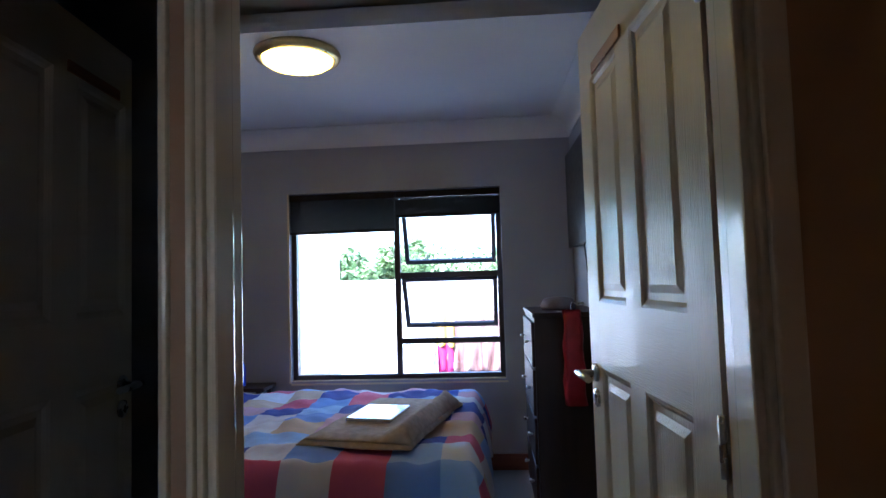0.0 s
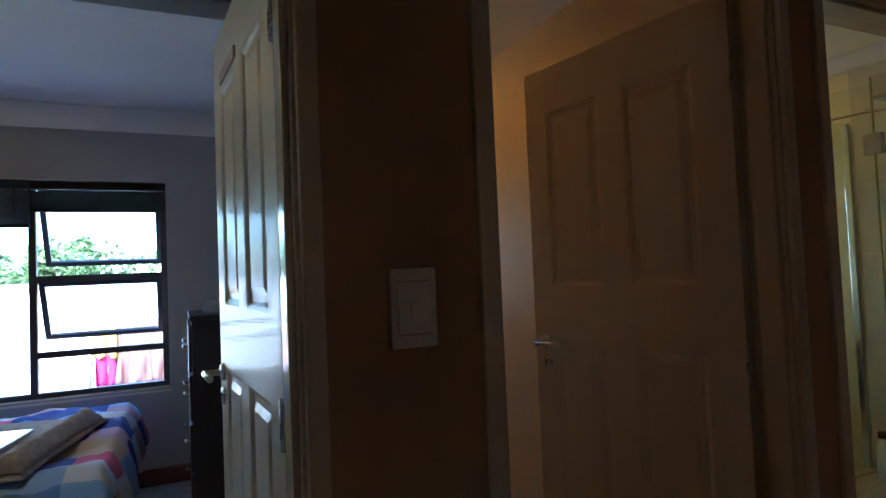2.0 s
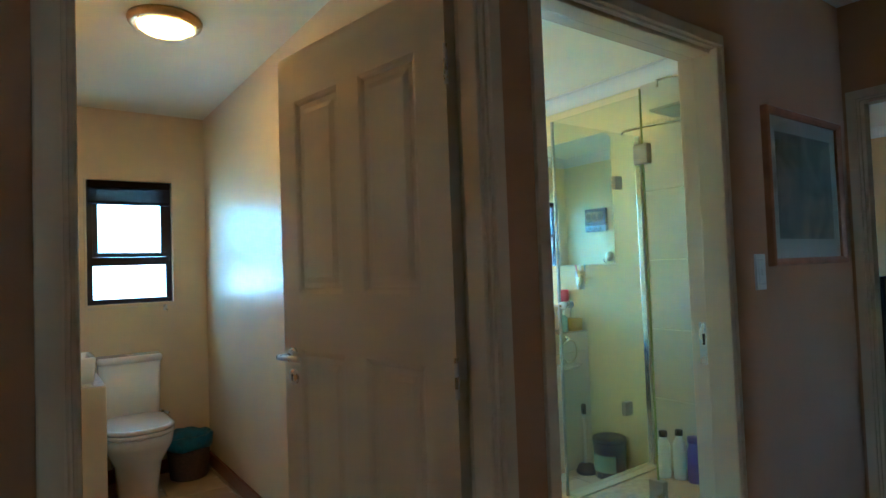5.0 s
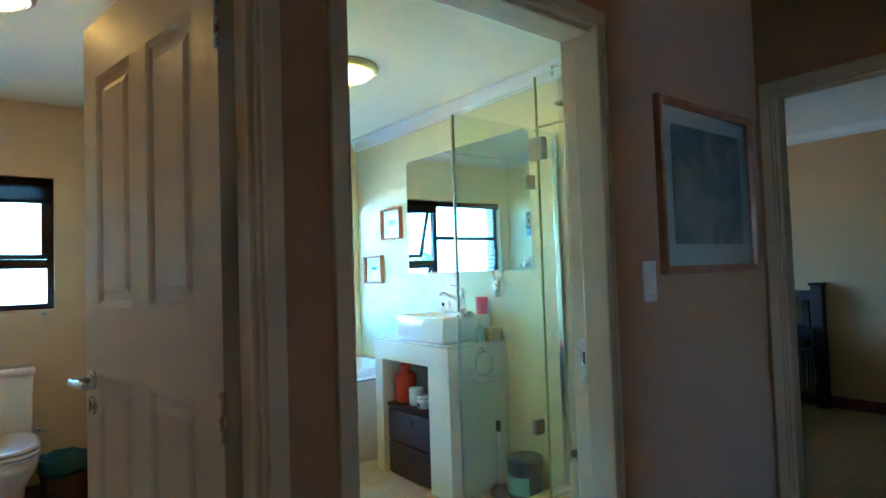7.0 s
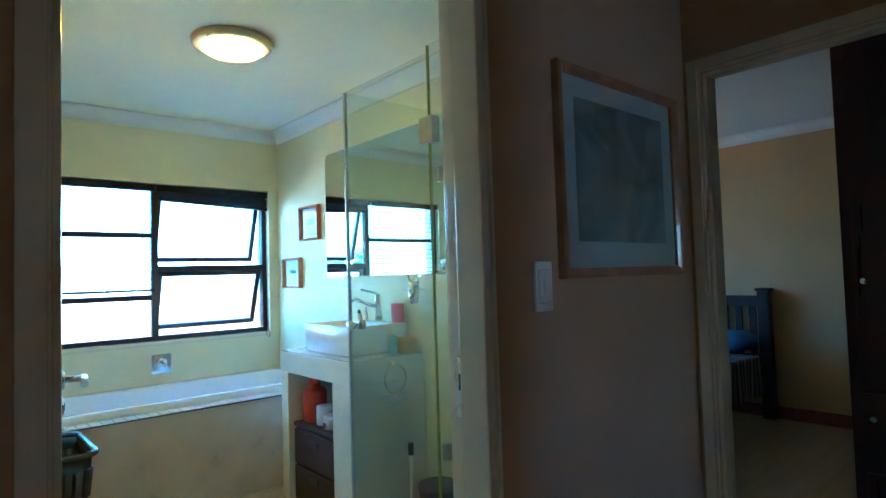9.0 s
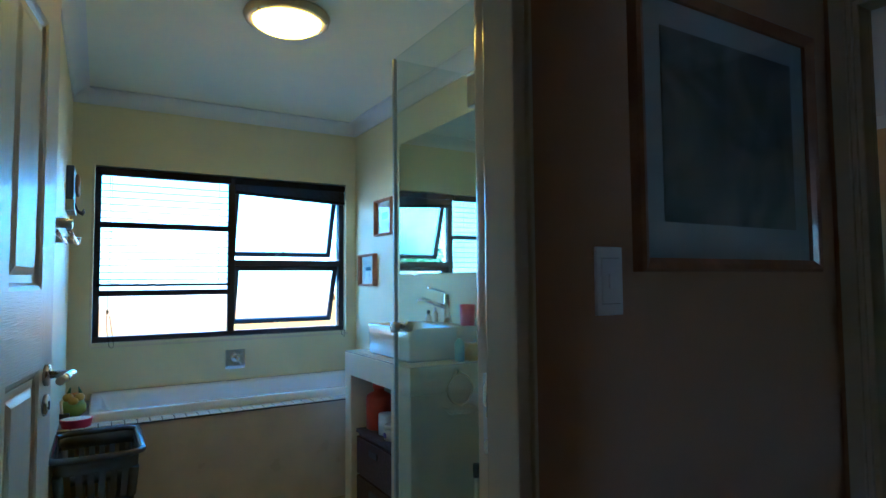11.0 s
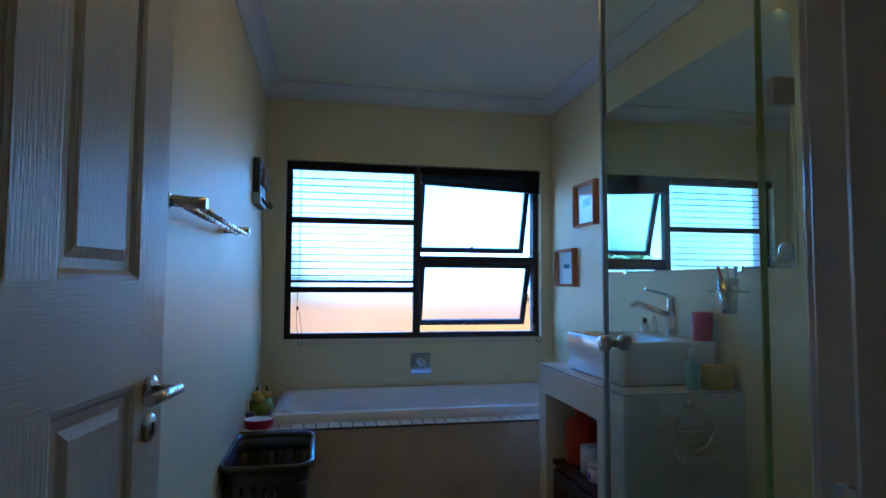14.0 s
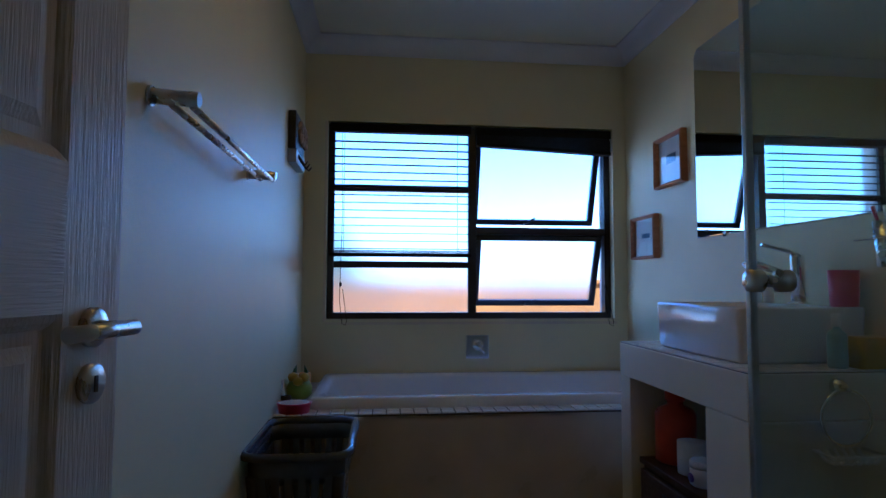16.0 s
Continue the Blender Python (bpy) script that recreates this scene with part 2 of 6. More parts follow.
wall("wall_hall_west", HALL, "y", 0.4, 2.0, -1.0, -0.9, (), "matt tan painted plaster end wall of the hall")
wall("wall_hall_east", HALL, "y", 0.4, 2.0, 4.81, 4.87, [D4], "matt tan painted plaster end wall with a doorway")
wall("wall_bedroom_south", GREY, "x", 0.647, 1.75, YM, YI, [D1], "grey painted plaster wall beside the bedroom door")
wall("wall_bedroom_north", GREY, "x", -1.9, 1.75, YE, YE + 0.11, [W1], "grey painted plaster wall round a wide window")
wall("wall_bedroom_east", GREY, "y", YI, YE, 1.70, 1.75, (), "grey painted plaster wall behind the door")
wall("wall_bedroom_west", GREY, "y", 3.3, YE, -2.0, -1.9, (), "grey painted plaster wall at the head of the bed")
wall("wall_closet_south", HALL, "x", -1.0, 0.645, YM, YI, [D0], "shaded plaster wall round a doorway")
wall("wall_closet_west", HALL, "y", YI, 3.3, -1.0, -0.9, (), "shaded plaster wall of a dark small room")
wall("wall_closet_north", GREY, "x", -2.0, 0.1, 3.25, 3.33, (), "plaster wall between the dark room and the bedroom")
_bm = bmesh.new()
for _z0, _z1 in ((-0.02, CEILING + 0.05),):
    _pts = ((0.61, YI), (0.645, YI), (0.15, 3.3), (0.09, 3.3))
    loft(_bm, [[(x, y, _z0) for x, y in _pts], [(x, y, _z1) for x, y in _pts]], smooth=False)
solid("wall_closet_east", _bm, GREY, "slanting plaster wall beside the bedroom doorway", "wall", kind="structure")
wall("wall_toilet_south", WCPAINT, "x", 1.75, 2.834, YM, YI, [D2], "warm cream painted wall beside the toilet door")
wall("wall_toilet_west", WCPAINT, "y", YI, YE, 1.75, 1.80, (), "warm cream painted wall of the toilet")
wall("wall_toilet_east", WCPAINT, "y", YI, YE, 2.82, 2.834, (), "warm cream semi-gloss wall that catches window light")
wall("wall_toilet_north", WCPAINT, "x", 1.75, 2.834, YE, YE + 0.11, [W2], "warm cream painted wall round a small window")
wall("wall_bathroom_south", CREAM, "x", 2.835, 4.85, YM, YI, [D3], "cream painted wall beside the bathroom door")
_bm = wall_run(bmesh.new(), "y", 3.0, YE, 2.85, 2.963, -0.02, CEILING + 0.05)
wall_run(_bm, "y", YI, 3.0, 2.835, 2.85, -0.02, CEILING + 0.05)
solid("wall_bathroom_west", _bm, CREAM, "cream painted bathroom wall with a towel rail", "wall", kind="structure")
wall("wall_bathroom_east", CREAM, "y", YI, YE, 4.766, 4.85, (), "cream painted bathroom wall with a large mirror")
wall("wall_bathroom_north", CREAM, "x", 2.835, 4.85, YE, YE + 0.11, [W3], "cream painted wall round the bathroom window")
wall("wall_spare_west", TAN, "y", -0.4, YE, 4.87, 4.94, [D4], "sand painted wall round the spare room doorway")
wall("wall_spare_east", TAN, "y", -0.4, YE, 8.05, 8.15, (), "sand painted wall behind the single bed")
wall("wall_spare_south", TAN, "x", 4.87, 8.15, -0.5, -0.4, (), "sand painted wall of the spare room")
wall("wall_spare_north", TAN, "x", 4.87, 8.15, YE, YE + 0.11, [W4], "sand painted wall round an unseen added window")
OUTW = mat("pale_outside_plaster", (0.66, 0.6, 0.5), 0.85, vary=0.08, scale=2, bump=0.3, bump_scale=60)
wall("wall_outside", OUTW, "x", -2.3, 8.4, YE + 0.11, YO, [W1, W2, W3, W4], "pale plastered outside wall with three windows and one added for light", z0=-0.3, z1=2.75)
# unseen openings in the back wall, sized to set the hall's brightness
W5, W6 = (0.22, 0.97, 0.95, 1.9), (3.85, 4.2, 1.15, 1.75)
wall("wall_outside_south", OUTW, "x", -2.3, 8.4, -2.7, -2.5, [W5, W6], "pale plastered back wall with two unseen openings added to light the hall", z0=-0.3, z1=2.75)
# unseen room, added so warm daylight bounces through to the hall
wall("wall_added_room_west", TAN, "y", -2.5, 0.4, -0.9, -0.8, (), "sand painted wall of an unseen room added to light the hall")
wall("wall_added_room_east", TAN, "y", -2.5, 0.4, 4.8, 4.89, (), "sand painted wall of an unseen room added to light the hall")
solid("ceiling_added_room", a_box(-0.9, 4.89, -2.55, 0.395, CEILING, CEILING + 0.1), CEIL, "flat white painted ceiling", "ceiling", kind="structure")
solid("floor_added_room", a_box(-0.9, 4.89, -2.55, 0.395, -0.06, 0.0), LAMINATE, "pale brown wooden floor of the unseen added room", "floor", kind="structure")
wall("wall_outside_west", OUTW, "y", -2.5, YE + 0.11, -2.3, -2.05, (), "pale plastered side wall of the house", z0=-0.3, z1=2.75)
wall("wall_outside_east", OUTW, "y", -2.5, YE + 0.11, 8.15, 8.4, (), "pale plastered side wall of the house", z0=-0.3, z1=2.75)

for n, x0, x1, y0, y1 in (("ceiling_hall", -1.0, 4.87, 0.4, YM), ("ceiling_bedroom", -2.0, 1.75, YM, YE + 0.1), ("ceiling_toilet", 1.75, 2.834, YM, YE + 0.1),
                          ("ceiling_bathroom", 2.835, 4.85, YM, YE + 0.1), ("ceiling_spare", 4.871, 8.1, -0.45, YE + 0.1)):
    solid(n, a_box(x0, x1, y0, y1, CEILING, CEILING + 0.1), CEIL_C if n in ("ceiling_bathroom", "ceiling_toilet") else CEIL, "flat pale painted ceiling", "ceiling", kind="structure")


def cornice(name, x0, x1, y0, y1, size=0.085, label="white plaster cove cornice below the ceiling"):
    """A cove that runs round a room under its ceiling."""
    prof = [(0.0, -size), (0.008, -size)] + [(0.008 + (size - 0.016) * (1 - math.cos(radians(a))), -size + 0.008 + (size - 0.016) * math.sin(radians(a))) for a in range(0, 91, 9)] + [(size, -0.008), (size, 0.0)]
    loops = []
    for o, h in prof:
        loops.append([(x0 + o, y0 + o, CEILING + h), (x1 - o, y0 + o, CEILING + h), (x1 - o, y1 - o, CEILING + h), (x0 + o, y1 - o, CEILING + h)])
    bm = loft(bmesh.new(), loops, cap_first=False, cap_last=False, smooth=False)
    return solid(name, bm, CEIL, label, "cornice", kind="structure")


cornice("cornice_bedroom", -1.9, 1.70, 3.33, YE, 0.13)
cornice("cornice_bathroom", 2.963, 4.766, YI, YE)
cornice("cornice_spare", 4.94, 8.05, -0.4, YE)

# floors: base slabs, tiles laid on them at the end
solid("floor_hall", a_box(-1.0, 4.94, 0.4, YM, -0.06, -0.006), GROUT, "grout bed under the hall floor tiles", "floor", kind="structure")
solid("floor_bedroom", a_box(-2.0, 1.75, YM, YE + 0.05, -0.06, 0.0), CARPET, "pale grey bedroom floor", "floor", kind="structure")
solid("floor_toilet", a_box(1.75, 2.83, YM, YE + 0.05, -0.06, -0.006), GROUT, "grout bed under the toilet floor tiles", "floor", kind="structure")
solid("floor_bathroom", a_box(2.83, 4.85, YM, YE + 0.05, -0.06, -0.006), GROUT, "grout bed under the bathroom floor tiles", "floor", kind="structure")
solid("floor_spare", a_box(4.941, 8.1, -0.45, YE + 0.05, -0.06, 0.0), LAMINATE, "pale brown wooden floor of the spare room", "floor", kind="structure")


def skirting(name, axis, a0, a1, b, side, material=SKIRT, h=0.09):
    t = 0.016 * side
    b0, b1 = sorted((b, b + t))
    bm = a_box(a0, a1, b0, b1, 0, h, 0.004) if axis == "x" else a_box(b0, b1, a0, a1, 0, h, 0.004)
    return solid(name, bm, material, "reddish varnished wooden skirting board", "baseboard", kind="structure")


skirting("baseboard_bedroom", "x", -1.88, 1.69, YE, -1, h=0.11)
skirting("baseboard_toilet", "y", 2.17, YE - 0.02, 2.82, -1)
skirting("baseboard_toilet_back", "x", 1.82, 2.80, YE, -1)
skirting("baseboard_spare", "y", -0.38, YE - 0.02, 8.05, -1, h=0.1)


# ---- doors ----
def door_frame(name, a0, a1, axis="x", face=YH, back=YI, side=-1, label="off-white gloss painted door frame with stepped rebates", stop=0.45, lips=(0.032, 0.032), rebate=(0.0, 0.0), dh=DH):
    """Frame lining a doorway from a0 to a1: jambs and head, stepped at the stop, a narrow face either side."""
    root = thing(name, label, "door frame", kind="structure")
    head_lip = 0.032
    b0, b1 = face - 0.012, back + 0.012
    bs = b0 + (b1 - b0) * stop

    def slab(bm, a_lo, a_hi, z0, z1, c0, c1, bev=0.004):
        box(bm, a_lo, a_hi, c0, c1, z0, z1, bev) if axis == "x" else box(bm, c0, c1, a_lo, a_hi, z0, z1, bev)
    for nm, s, a, lip, rb in (("jamb", 1, a0, lips[0], rebate[0]), ("jamb", -1, a1, lips[1], rebate[1])):
        bm = bmesh.new()
        lo, hi = sorted((a - s * lip, a + s * 0.006))
        slab(bm, lo, hi, 0, dh + head_lip, b0, b0 + 0.016)
        slab(bm, lo, hi, 0, dh + head_lip, b1 - 0.016, b1)
        lo, hi = sorted((a - s * 0.004, a + s * 0.014))
        slab(bm, lo, hi, 0, dh, b0 + 0.016, b1 - 0.016)
        lo, hi = sorted((a + s * 0.010, a + s * (0.027 + rb)))
        slab(bm, lo, hi, 0, dh - 0.014, b0 + (0.004 if rb else 0.03), bs + 0.02, 0.006)
        part(nm, bm, GLOSSW, root)
    bm = bmesh.new()
    slab(bm, a0 - lips[0], a1 + lips[1], dh - 0.006, dh + head_lip, b0, b0 + 0.0155)
    slab(bm, a0 - lips[0], a1 + lips[1], dh - 0.006, dh + head_lip, b1 - 0.0155, b1)
    slab(bm, a0, a1, dh - 0.014, dh + 0.004, b0 + 0.016, b1 - 0.016)
    slab(bm, a0 + 0.012, a1 - 0.012, dh - 0.028, dh - 0.012, b0 + 0.031, bs + 0.019, 0.006)
    part("head", bm, GLOSSW, root)
    return root


def door_leaf_mesh(w, h, t):
    """A moulded four-panel leaf from the hinge at x=0; faces at y=0 and y=-t."""
    bm = bmesh.new()
    xs = [0, 0.112, 0.356, 0.457, 0.701, w]
    zs = [0, 0.20, 1.04, 1.225, 1.865, h]
    panels = {(1, 1), (3, 1), (1, 3), (3, 3)}
    steps = ((0.0, 0.0), (0.010, 0.004), (0.018, 0.010), (0.034, 0.010), (0.052, 0.003))
    for y, sg in ((0.0, -1), (-t, 1)):
        for i in range(5):
            for k in range(5):
                x0, x1, z0, z1 = xs[i], xs[i + 1], zs[k], zs[k + 1]
                if (i, k) in panels:
                    rects = [[bm.verts.new((a, y + sg * d, b)) for a, b in ((x0 + o, z0 + o), (x1 - o, z0 + o), (x1 - o, z1 - o), (x0 + o, z1 - o))] for o, d in steps]
                    for r, q in zip(rects, rects[1:]):
                        for n in range(4):
                            bm.faces.new((r[n], r[(n + 1) % 4], q[(n + 1) % 4], q[n]))
                    bm.faces.new(rects[-1])
                else:
                    bm.faces.new([bm.verts.new((a, y, b)) for a, b in ((x0, z0), (x1, z0), (x1, z1), (x0, z1))])
    for a, b, c, d in (((0, 0), (w, 0), 0, 0), ((0, h), (w, h), 0, 0)):
        bm.faces.new([bm.verts.new(p) for p in ((a[0], 0, a[1]), (b[0], 0, b[1]), (b[0], -t, b[1]), (a[0], -t, a[1]))])
    for x in (0, w):
        bm.faces.new([bm.verts.new(p) for p in ((x, 0, 0), (x, 0, h), (x, -t, h), (x, -t, 0))])
    bmesh.ops.remove_doubles(bm, verts=bm.verts, dist=0.0002)
    return bm


def lever(root, x, z, y, s):
    """A round rose with a straight tubular lever, and a key escutcheon below, on one face."""
    bm = lathe(bmesh.new(), [(0.026, 0), (0.026, s * 0.007), (0.022, s * 0.010), (0.010, s * 0.011)], (x, y, z), 28, "y")
    rose = part("rose", bm, STEEL, root)
    bm = bmesh.new()
    tube(bm, [(x, y + s * 0.008, z), (x, y + s * 0.045, z), (x - 0.004, y + s * 0.052, z), (x - 0.012, y + s * 0.055, z)], 0.009, 14)
    tube(bm, [(x + 0.006, y + s * 0.055, z), (x - 0.118, y + s * 0.055, z)], 0.0098, 16)
    part("lever_handle", bm, STEEL, root, "brushed steel lever handle")
    bm = lathe(bmesh.new(), [(0.026, 0), (0.026, s * 0.006), (0.021, s * 0.009), (0.004, s * 0.009)], (x, y, z - 0.072), 28, "y")
    esc = part("escutcheon", bm, STEEL, root)
    bm = a_box(x - 0.003, x + 0.003, min(y + s * 0.0085, y + s * 0.011), max(y + s * 0.0085, y + s * 0.011), z - 0.083, z - 0.062)
    part("keyhole", bm, FRAMEP, esc, "dark keyhole slot")


def door(name, hinge, turn, label, w=0.813, flip=False, strip=False, key=True):
    """A leaf hung at hinge (x, y); turn: degrees of its length from +x."""
    root = thing(name, label, "door", pose(hinge[0], hinge[1], 0.006, 0, 0, turn), kind="structure")
    t = 0.04
    bm = door_leaf_mesh(w, 2.028, t)
    leaf = part("leaf", bm, LEAFP, root)
    leaf.data.materials.append(RAILP)
    for f in leaf.data.polygons:
        c = f.center
        if (1.04 < c.z < 1.225 or c.z > 1.87 or c.z < 0.2) and 0.1 < c.x < w - 0.1:
            f.material_index = 1
    lever(root, w - 0.058, 1.02, 0.0, 1)
    lever(root, w - 0.058, 1.02, -t, -1)
    bm = a_box(w - 0.001, w + 0.0015, -0.031, -0.009, 0.93, 1.12, 0.0)
    part("lock_plate", bm, STEEL, root, "steel lock plate on the leaf's edge")
    for z in (0.22, 1.02, 1.8):
        bm = tube(bmesh.new(), [(-0.004, 0.004 if not flip else -t - 0.004, z - 0.05), (-0.004, 0.004 if not flip else -t - 0.004, z + 0.05)], 0.006, 10)
        part("hinge", bm, STEEL, root)
    if strip:
        y = 0.0 if strip > 0 else -t
        part("wooden_strip", a_box(0.41, 0.66, min(y, y + strip * 0.006), max(y, y + strip * 0.006), 1.868, 1.9, 0.002), OAK, root, "short brown wooden strip glued above a panel")
    return root


door_frame("door_frame_1", D0[0], D0[1], lips=(0.032, 0.004))
door_frame("door_frame_2", D1[0], D1[1], lips=(0.004, 0.032))
door_frame("door_frame_3", D2[0], D2[1])
door_frame("door_frame_4", D3[0], D3[1], lips=(0.032, 0.002), rebate=(0.0, 0.012))
door_frame("door_frame_5", D4[0], D4[1], axis="y", face=4.81, back=4.94, dh=SPARE_DH)
door("door_1", (0.03, 2.17), 96, "off-white moulded four-panel door standing open into a dark room", w=0.74, strip=-1)
door("door_2", (1.46, 2.165), 94.5, "off-white moulded four-panel door standing open into the bedroom", strip=1)
door("door_3", (2.648, 2.105), 100.2, "off-white moulded four-panel door standing open into the toilet", w=0.8)
door("door_4", (2.862, 2.17), 81.4, "off-white grained four-panel door standing open against the bathroom wall")

# strike plate in the bathroom frame
_t = thing("strike_plate", "steel strike plate let into the bathroom door frame", "strike plate")
part("plate", a_box(3.7515, 3.759, 2.09, 2.123, 0.92, 1.07, 0.001), STEEL, _t)
part("lip", a_box(3.742, 3.7565, 2.0885, 2.094, 0.96, 1.035, 0.002), STEEL, _t)
part("slot", a_box(3.7505, 3.7518, 2.102, 2.11, 0.99, 1.03), FRAMEP, _t, "dark slot of the strike plate")

# ---- windows ----
def bars(bm, x0, x1, z0, z1, y0, y1, w):
    """Four bars of a rectangular sash or frame."""
    box(bm, x0, x1, y0, y1, z1 - w, z1, 0.003)
    box(bm, x0, x1, y0, y1, z0, z0 + w, 0.003)
    box(bm, x0, x0 + w, y0 + 0.0005, y1 - 0.0005, z0 + w, z1 - w)
    box(bm, x1 - w, x1, y0 + 0.0005, y1 - 0.0005, z0 + w, z1 - w)
    return bm


def pane(root, x0, x1, z0, z1, y, material, name="pane"):
    ob = part(name, a_box(x0, x1, y - 0.002, y + 0.002, z0, z1), material, root)
    ob.visible_shadow = False
    return ob


def sash(root, x0, x1, z0, z1, y, opening, material, label="", stay=True):
    """A top-hung sash that swings outwards by some degrees."""
    s = new("sash")
    bm = bars(bmesh.new(), 0, x1 - x0, -(z1 - z0), 0, 0, 0.03, 0.032)
    bmesh.ops.recalc_face_normals(bm, faces=bm.faces)
    me = bpy.data.meshes.new("sash")
    bm.to_mesh(me)
    bm.free()
    me.materials.append(FRAMEP)
    s.data = None
    bpy.data.objects.remove(s)
    s = new("sash", me)
    s.parent = root
    s.matrix_basis = pose(x0, y, z1, opening, 0, 0)
    tagged(s, label)
    g = part("pane", a_box(0.03, x1 - x0 - 0.03, 0.012, 0.016, -(z1 - z0) + 0.03, -0.03), material, s)
    g.visible_shadow = False
    if stay:
        mid, h = (x1 - x0) * 0.42, z1 - z0
        bm = tube(bmesh.new(), [(mid, -0.006, -h + 0.012), (mid + 0.01, -0.03, -h + 0.02), (mid + 0.055, -0.05, -h + 0.055)], 0.006, 10)
        part("stay_handle", bm, FRAMEP, s, "dark casement stay handle")
    return s


def window_base(name, hole, label, y=5.31):
    x0, x1, z0, z1 = hole
    root = thing(name, label, "window", kind="structure")
    part("window_frame", bars(bmesh.new(), x0 + 0.001, x1 - 0.001, z0 + 0.001, z1 - 0.001, y, y + 0.05, 0.035), FRAMEP, root, "dark brown enamelled steel frame")
    part("window_sill", a_box(x0 - 0.001, x1 + 0.001, YE + 0.002, y, z0 - 0.012, z0 + 0.004), GLOSSW, root, "thin white plaster sill")
    # added pale strips, left and below, stand for the brightly lit reveal
    for a, b, c, d in ((x0 - 0.013, x0 + 0.0005, z0 - 0.013, z1), (x0 + 0.001, x1 + 0.013, z0 - 0.026, z0 - 0.0125)):
        part("lit_reveal_strip", a_box(a, b, YE - 0.003, YE + 0.0015, c, d, 0.001), GLOSSW, root, "pale strip standing for the lit plaster reveal")
    return root


# bedroom window: a tall fixed pane, and two open sashes over a fixed pane
w = window_base("window_1", W1, "dark framed bedroom window with two sashes pushed open")
part("mullion", a_box(0.435, 0.475, 5.311, 5.359, 0.655, 1.93, 0.003), FRAMEP, w)
for z in (1.355, 0.885):
    part("transom", a_box(0.475, 1.17, 5.3115, 5.3585, z - 0.02, z + 0.02, 0.003), FRAMEP, w)
pane(w, -0.285, 0.435, 0.655, 1.93, 5.335, PANE)
pane(w, 0.475, 1.17, 0.655, 0.865, 5.335, PANE)
sash(w, 0.478, 1.168, 1.378, 1.928, 5.335, 27, PANE, "open dark framed sash", stay=False)
sash(w, 0.478, 1.168, 0.908, 1.333, 5.335, 29, PANE, "open dark framed sash", stay=False)

# toilet window
w = window_base("window_2", W2, "small dark framed toilet window with two frosted panes")
part("transom", a_box(2.135, 2.57, 5.3115, 5.3585, 1.395, 1.45, 0.003), FRAMEP, w)
part("vent_sash", bars(bmesh.new(), 2.136, 2.569, 1.451, 1.919, 5.3, 5.33, 0.03), FRAMEP, w)
pane(w, 2.135, 2.57, 1.175, 1.395, 5.335, FROST)
pane(w, 2.135, 2.57, 1.45, 1.92, 5.335, FROST)

# bathroom window: three fixed panes, and two open sashes
w = window_base("window_3", W3, "dark framed bathroom window, two frosted sashes pushed open")
part("mullion", a_box(3.865, 3.91, 5.311, 5.359, 0.92, 1.93, 0.003), FRAMEP, w)
for z in (1.61, 1.185):
    part("transom", a_box(3.12, 3.865, 5.3115, 5.3585, z - 0.018, z + 0.018, 0.003), FRAMEP, w)
part("transom", a_box(3.91, 4.655, 5.3115, 5.3585, 1.36, 1.40, 0.003), FRAMEP, w)
for a, b in ((0.92, 1.167), (1.203, 1.592), (1.628, 1.93)):
    pane(w, 3.12, 3.865, a, b, 5.335, FROST)
sash(w, 3.914, 4.652, 1.405, 1.928, 5.335, 18, FROST, "open sash with frosted glass")
sash(w, 3.914, 4.652, 0.925, 1.355, 5.335, 20, FROST, "open sash with frosted glass")

# unseen window, added as the spare room's daylight source
w = window_base("added_window_spare", W4, "unseen dark framed window added to light the spare room")
part("mullion", a_box(6.88, 6.92, 5.311, 5.359, 0.935, 1.965, 0.003), FRAMEP, w)
pane(w, 6.335, 6.88, 0.935, 1.965, 5.335, PANE)
pane(w, 6.92, 7.465, 0.935, 1.965, 5.335, PANE)
# never in view: added with the room behind it as hall daylight
root = thing("added_window_hall", "unseen dark framed window added to light the hall", "window", kind="structure")
part("window_frame", bars(bmesh.new(), 0.101, 1.299, 0.901, 1.999, -2.61, -2.56, 0.035), FRAMEP, root)
part("mullion", a_box(0.68, 0.72, -2.609, -2.561, 0.935, 1.965, 0.003), FRAMEP, root)
pane(root, 0.135, 0.68, 0.935, 1.965, -2.585, PANE)
pane(root, 0.72, 1.265, 0.935, 1.965, -2.585, PANE)


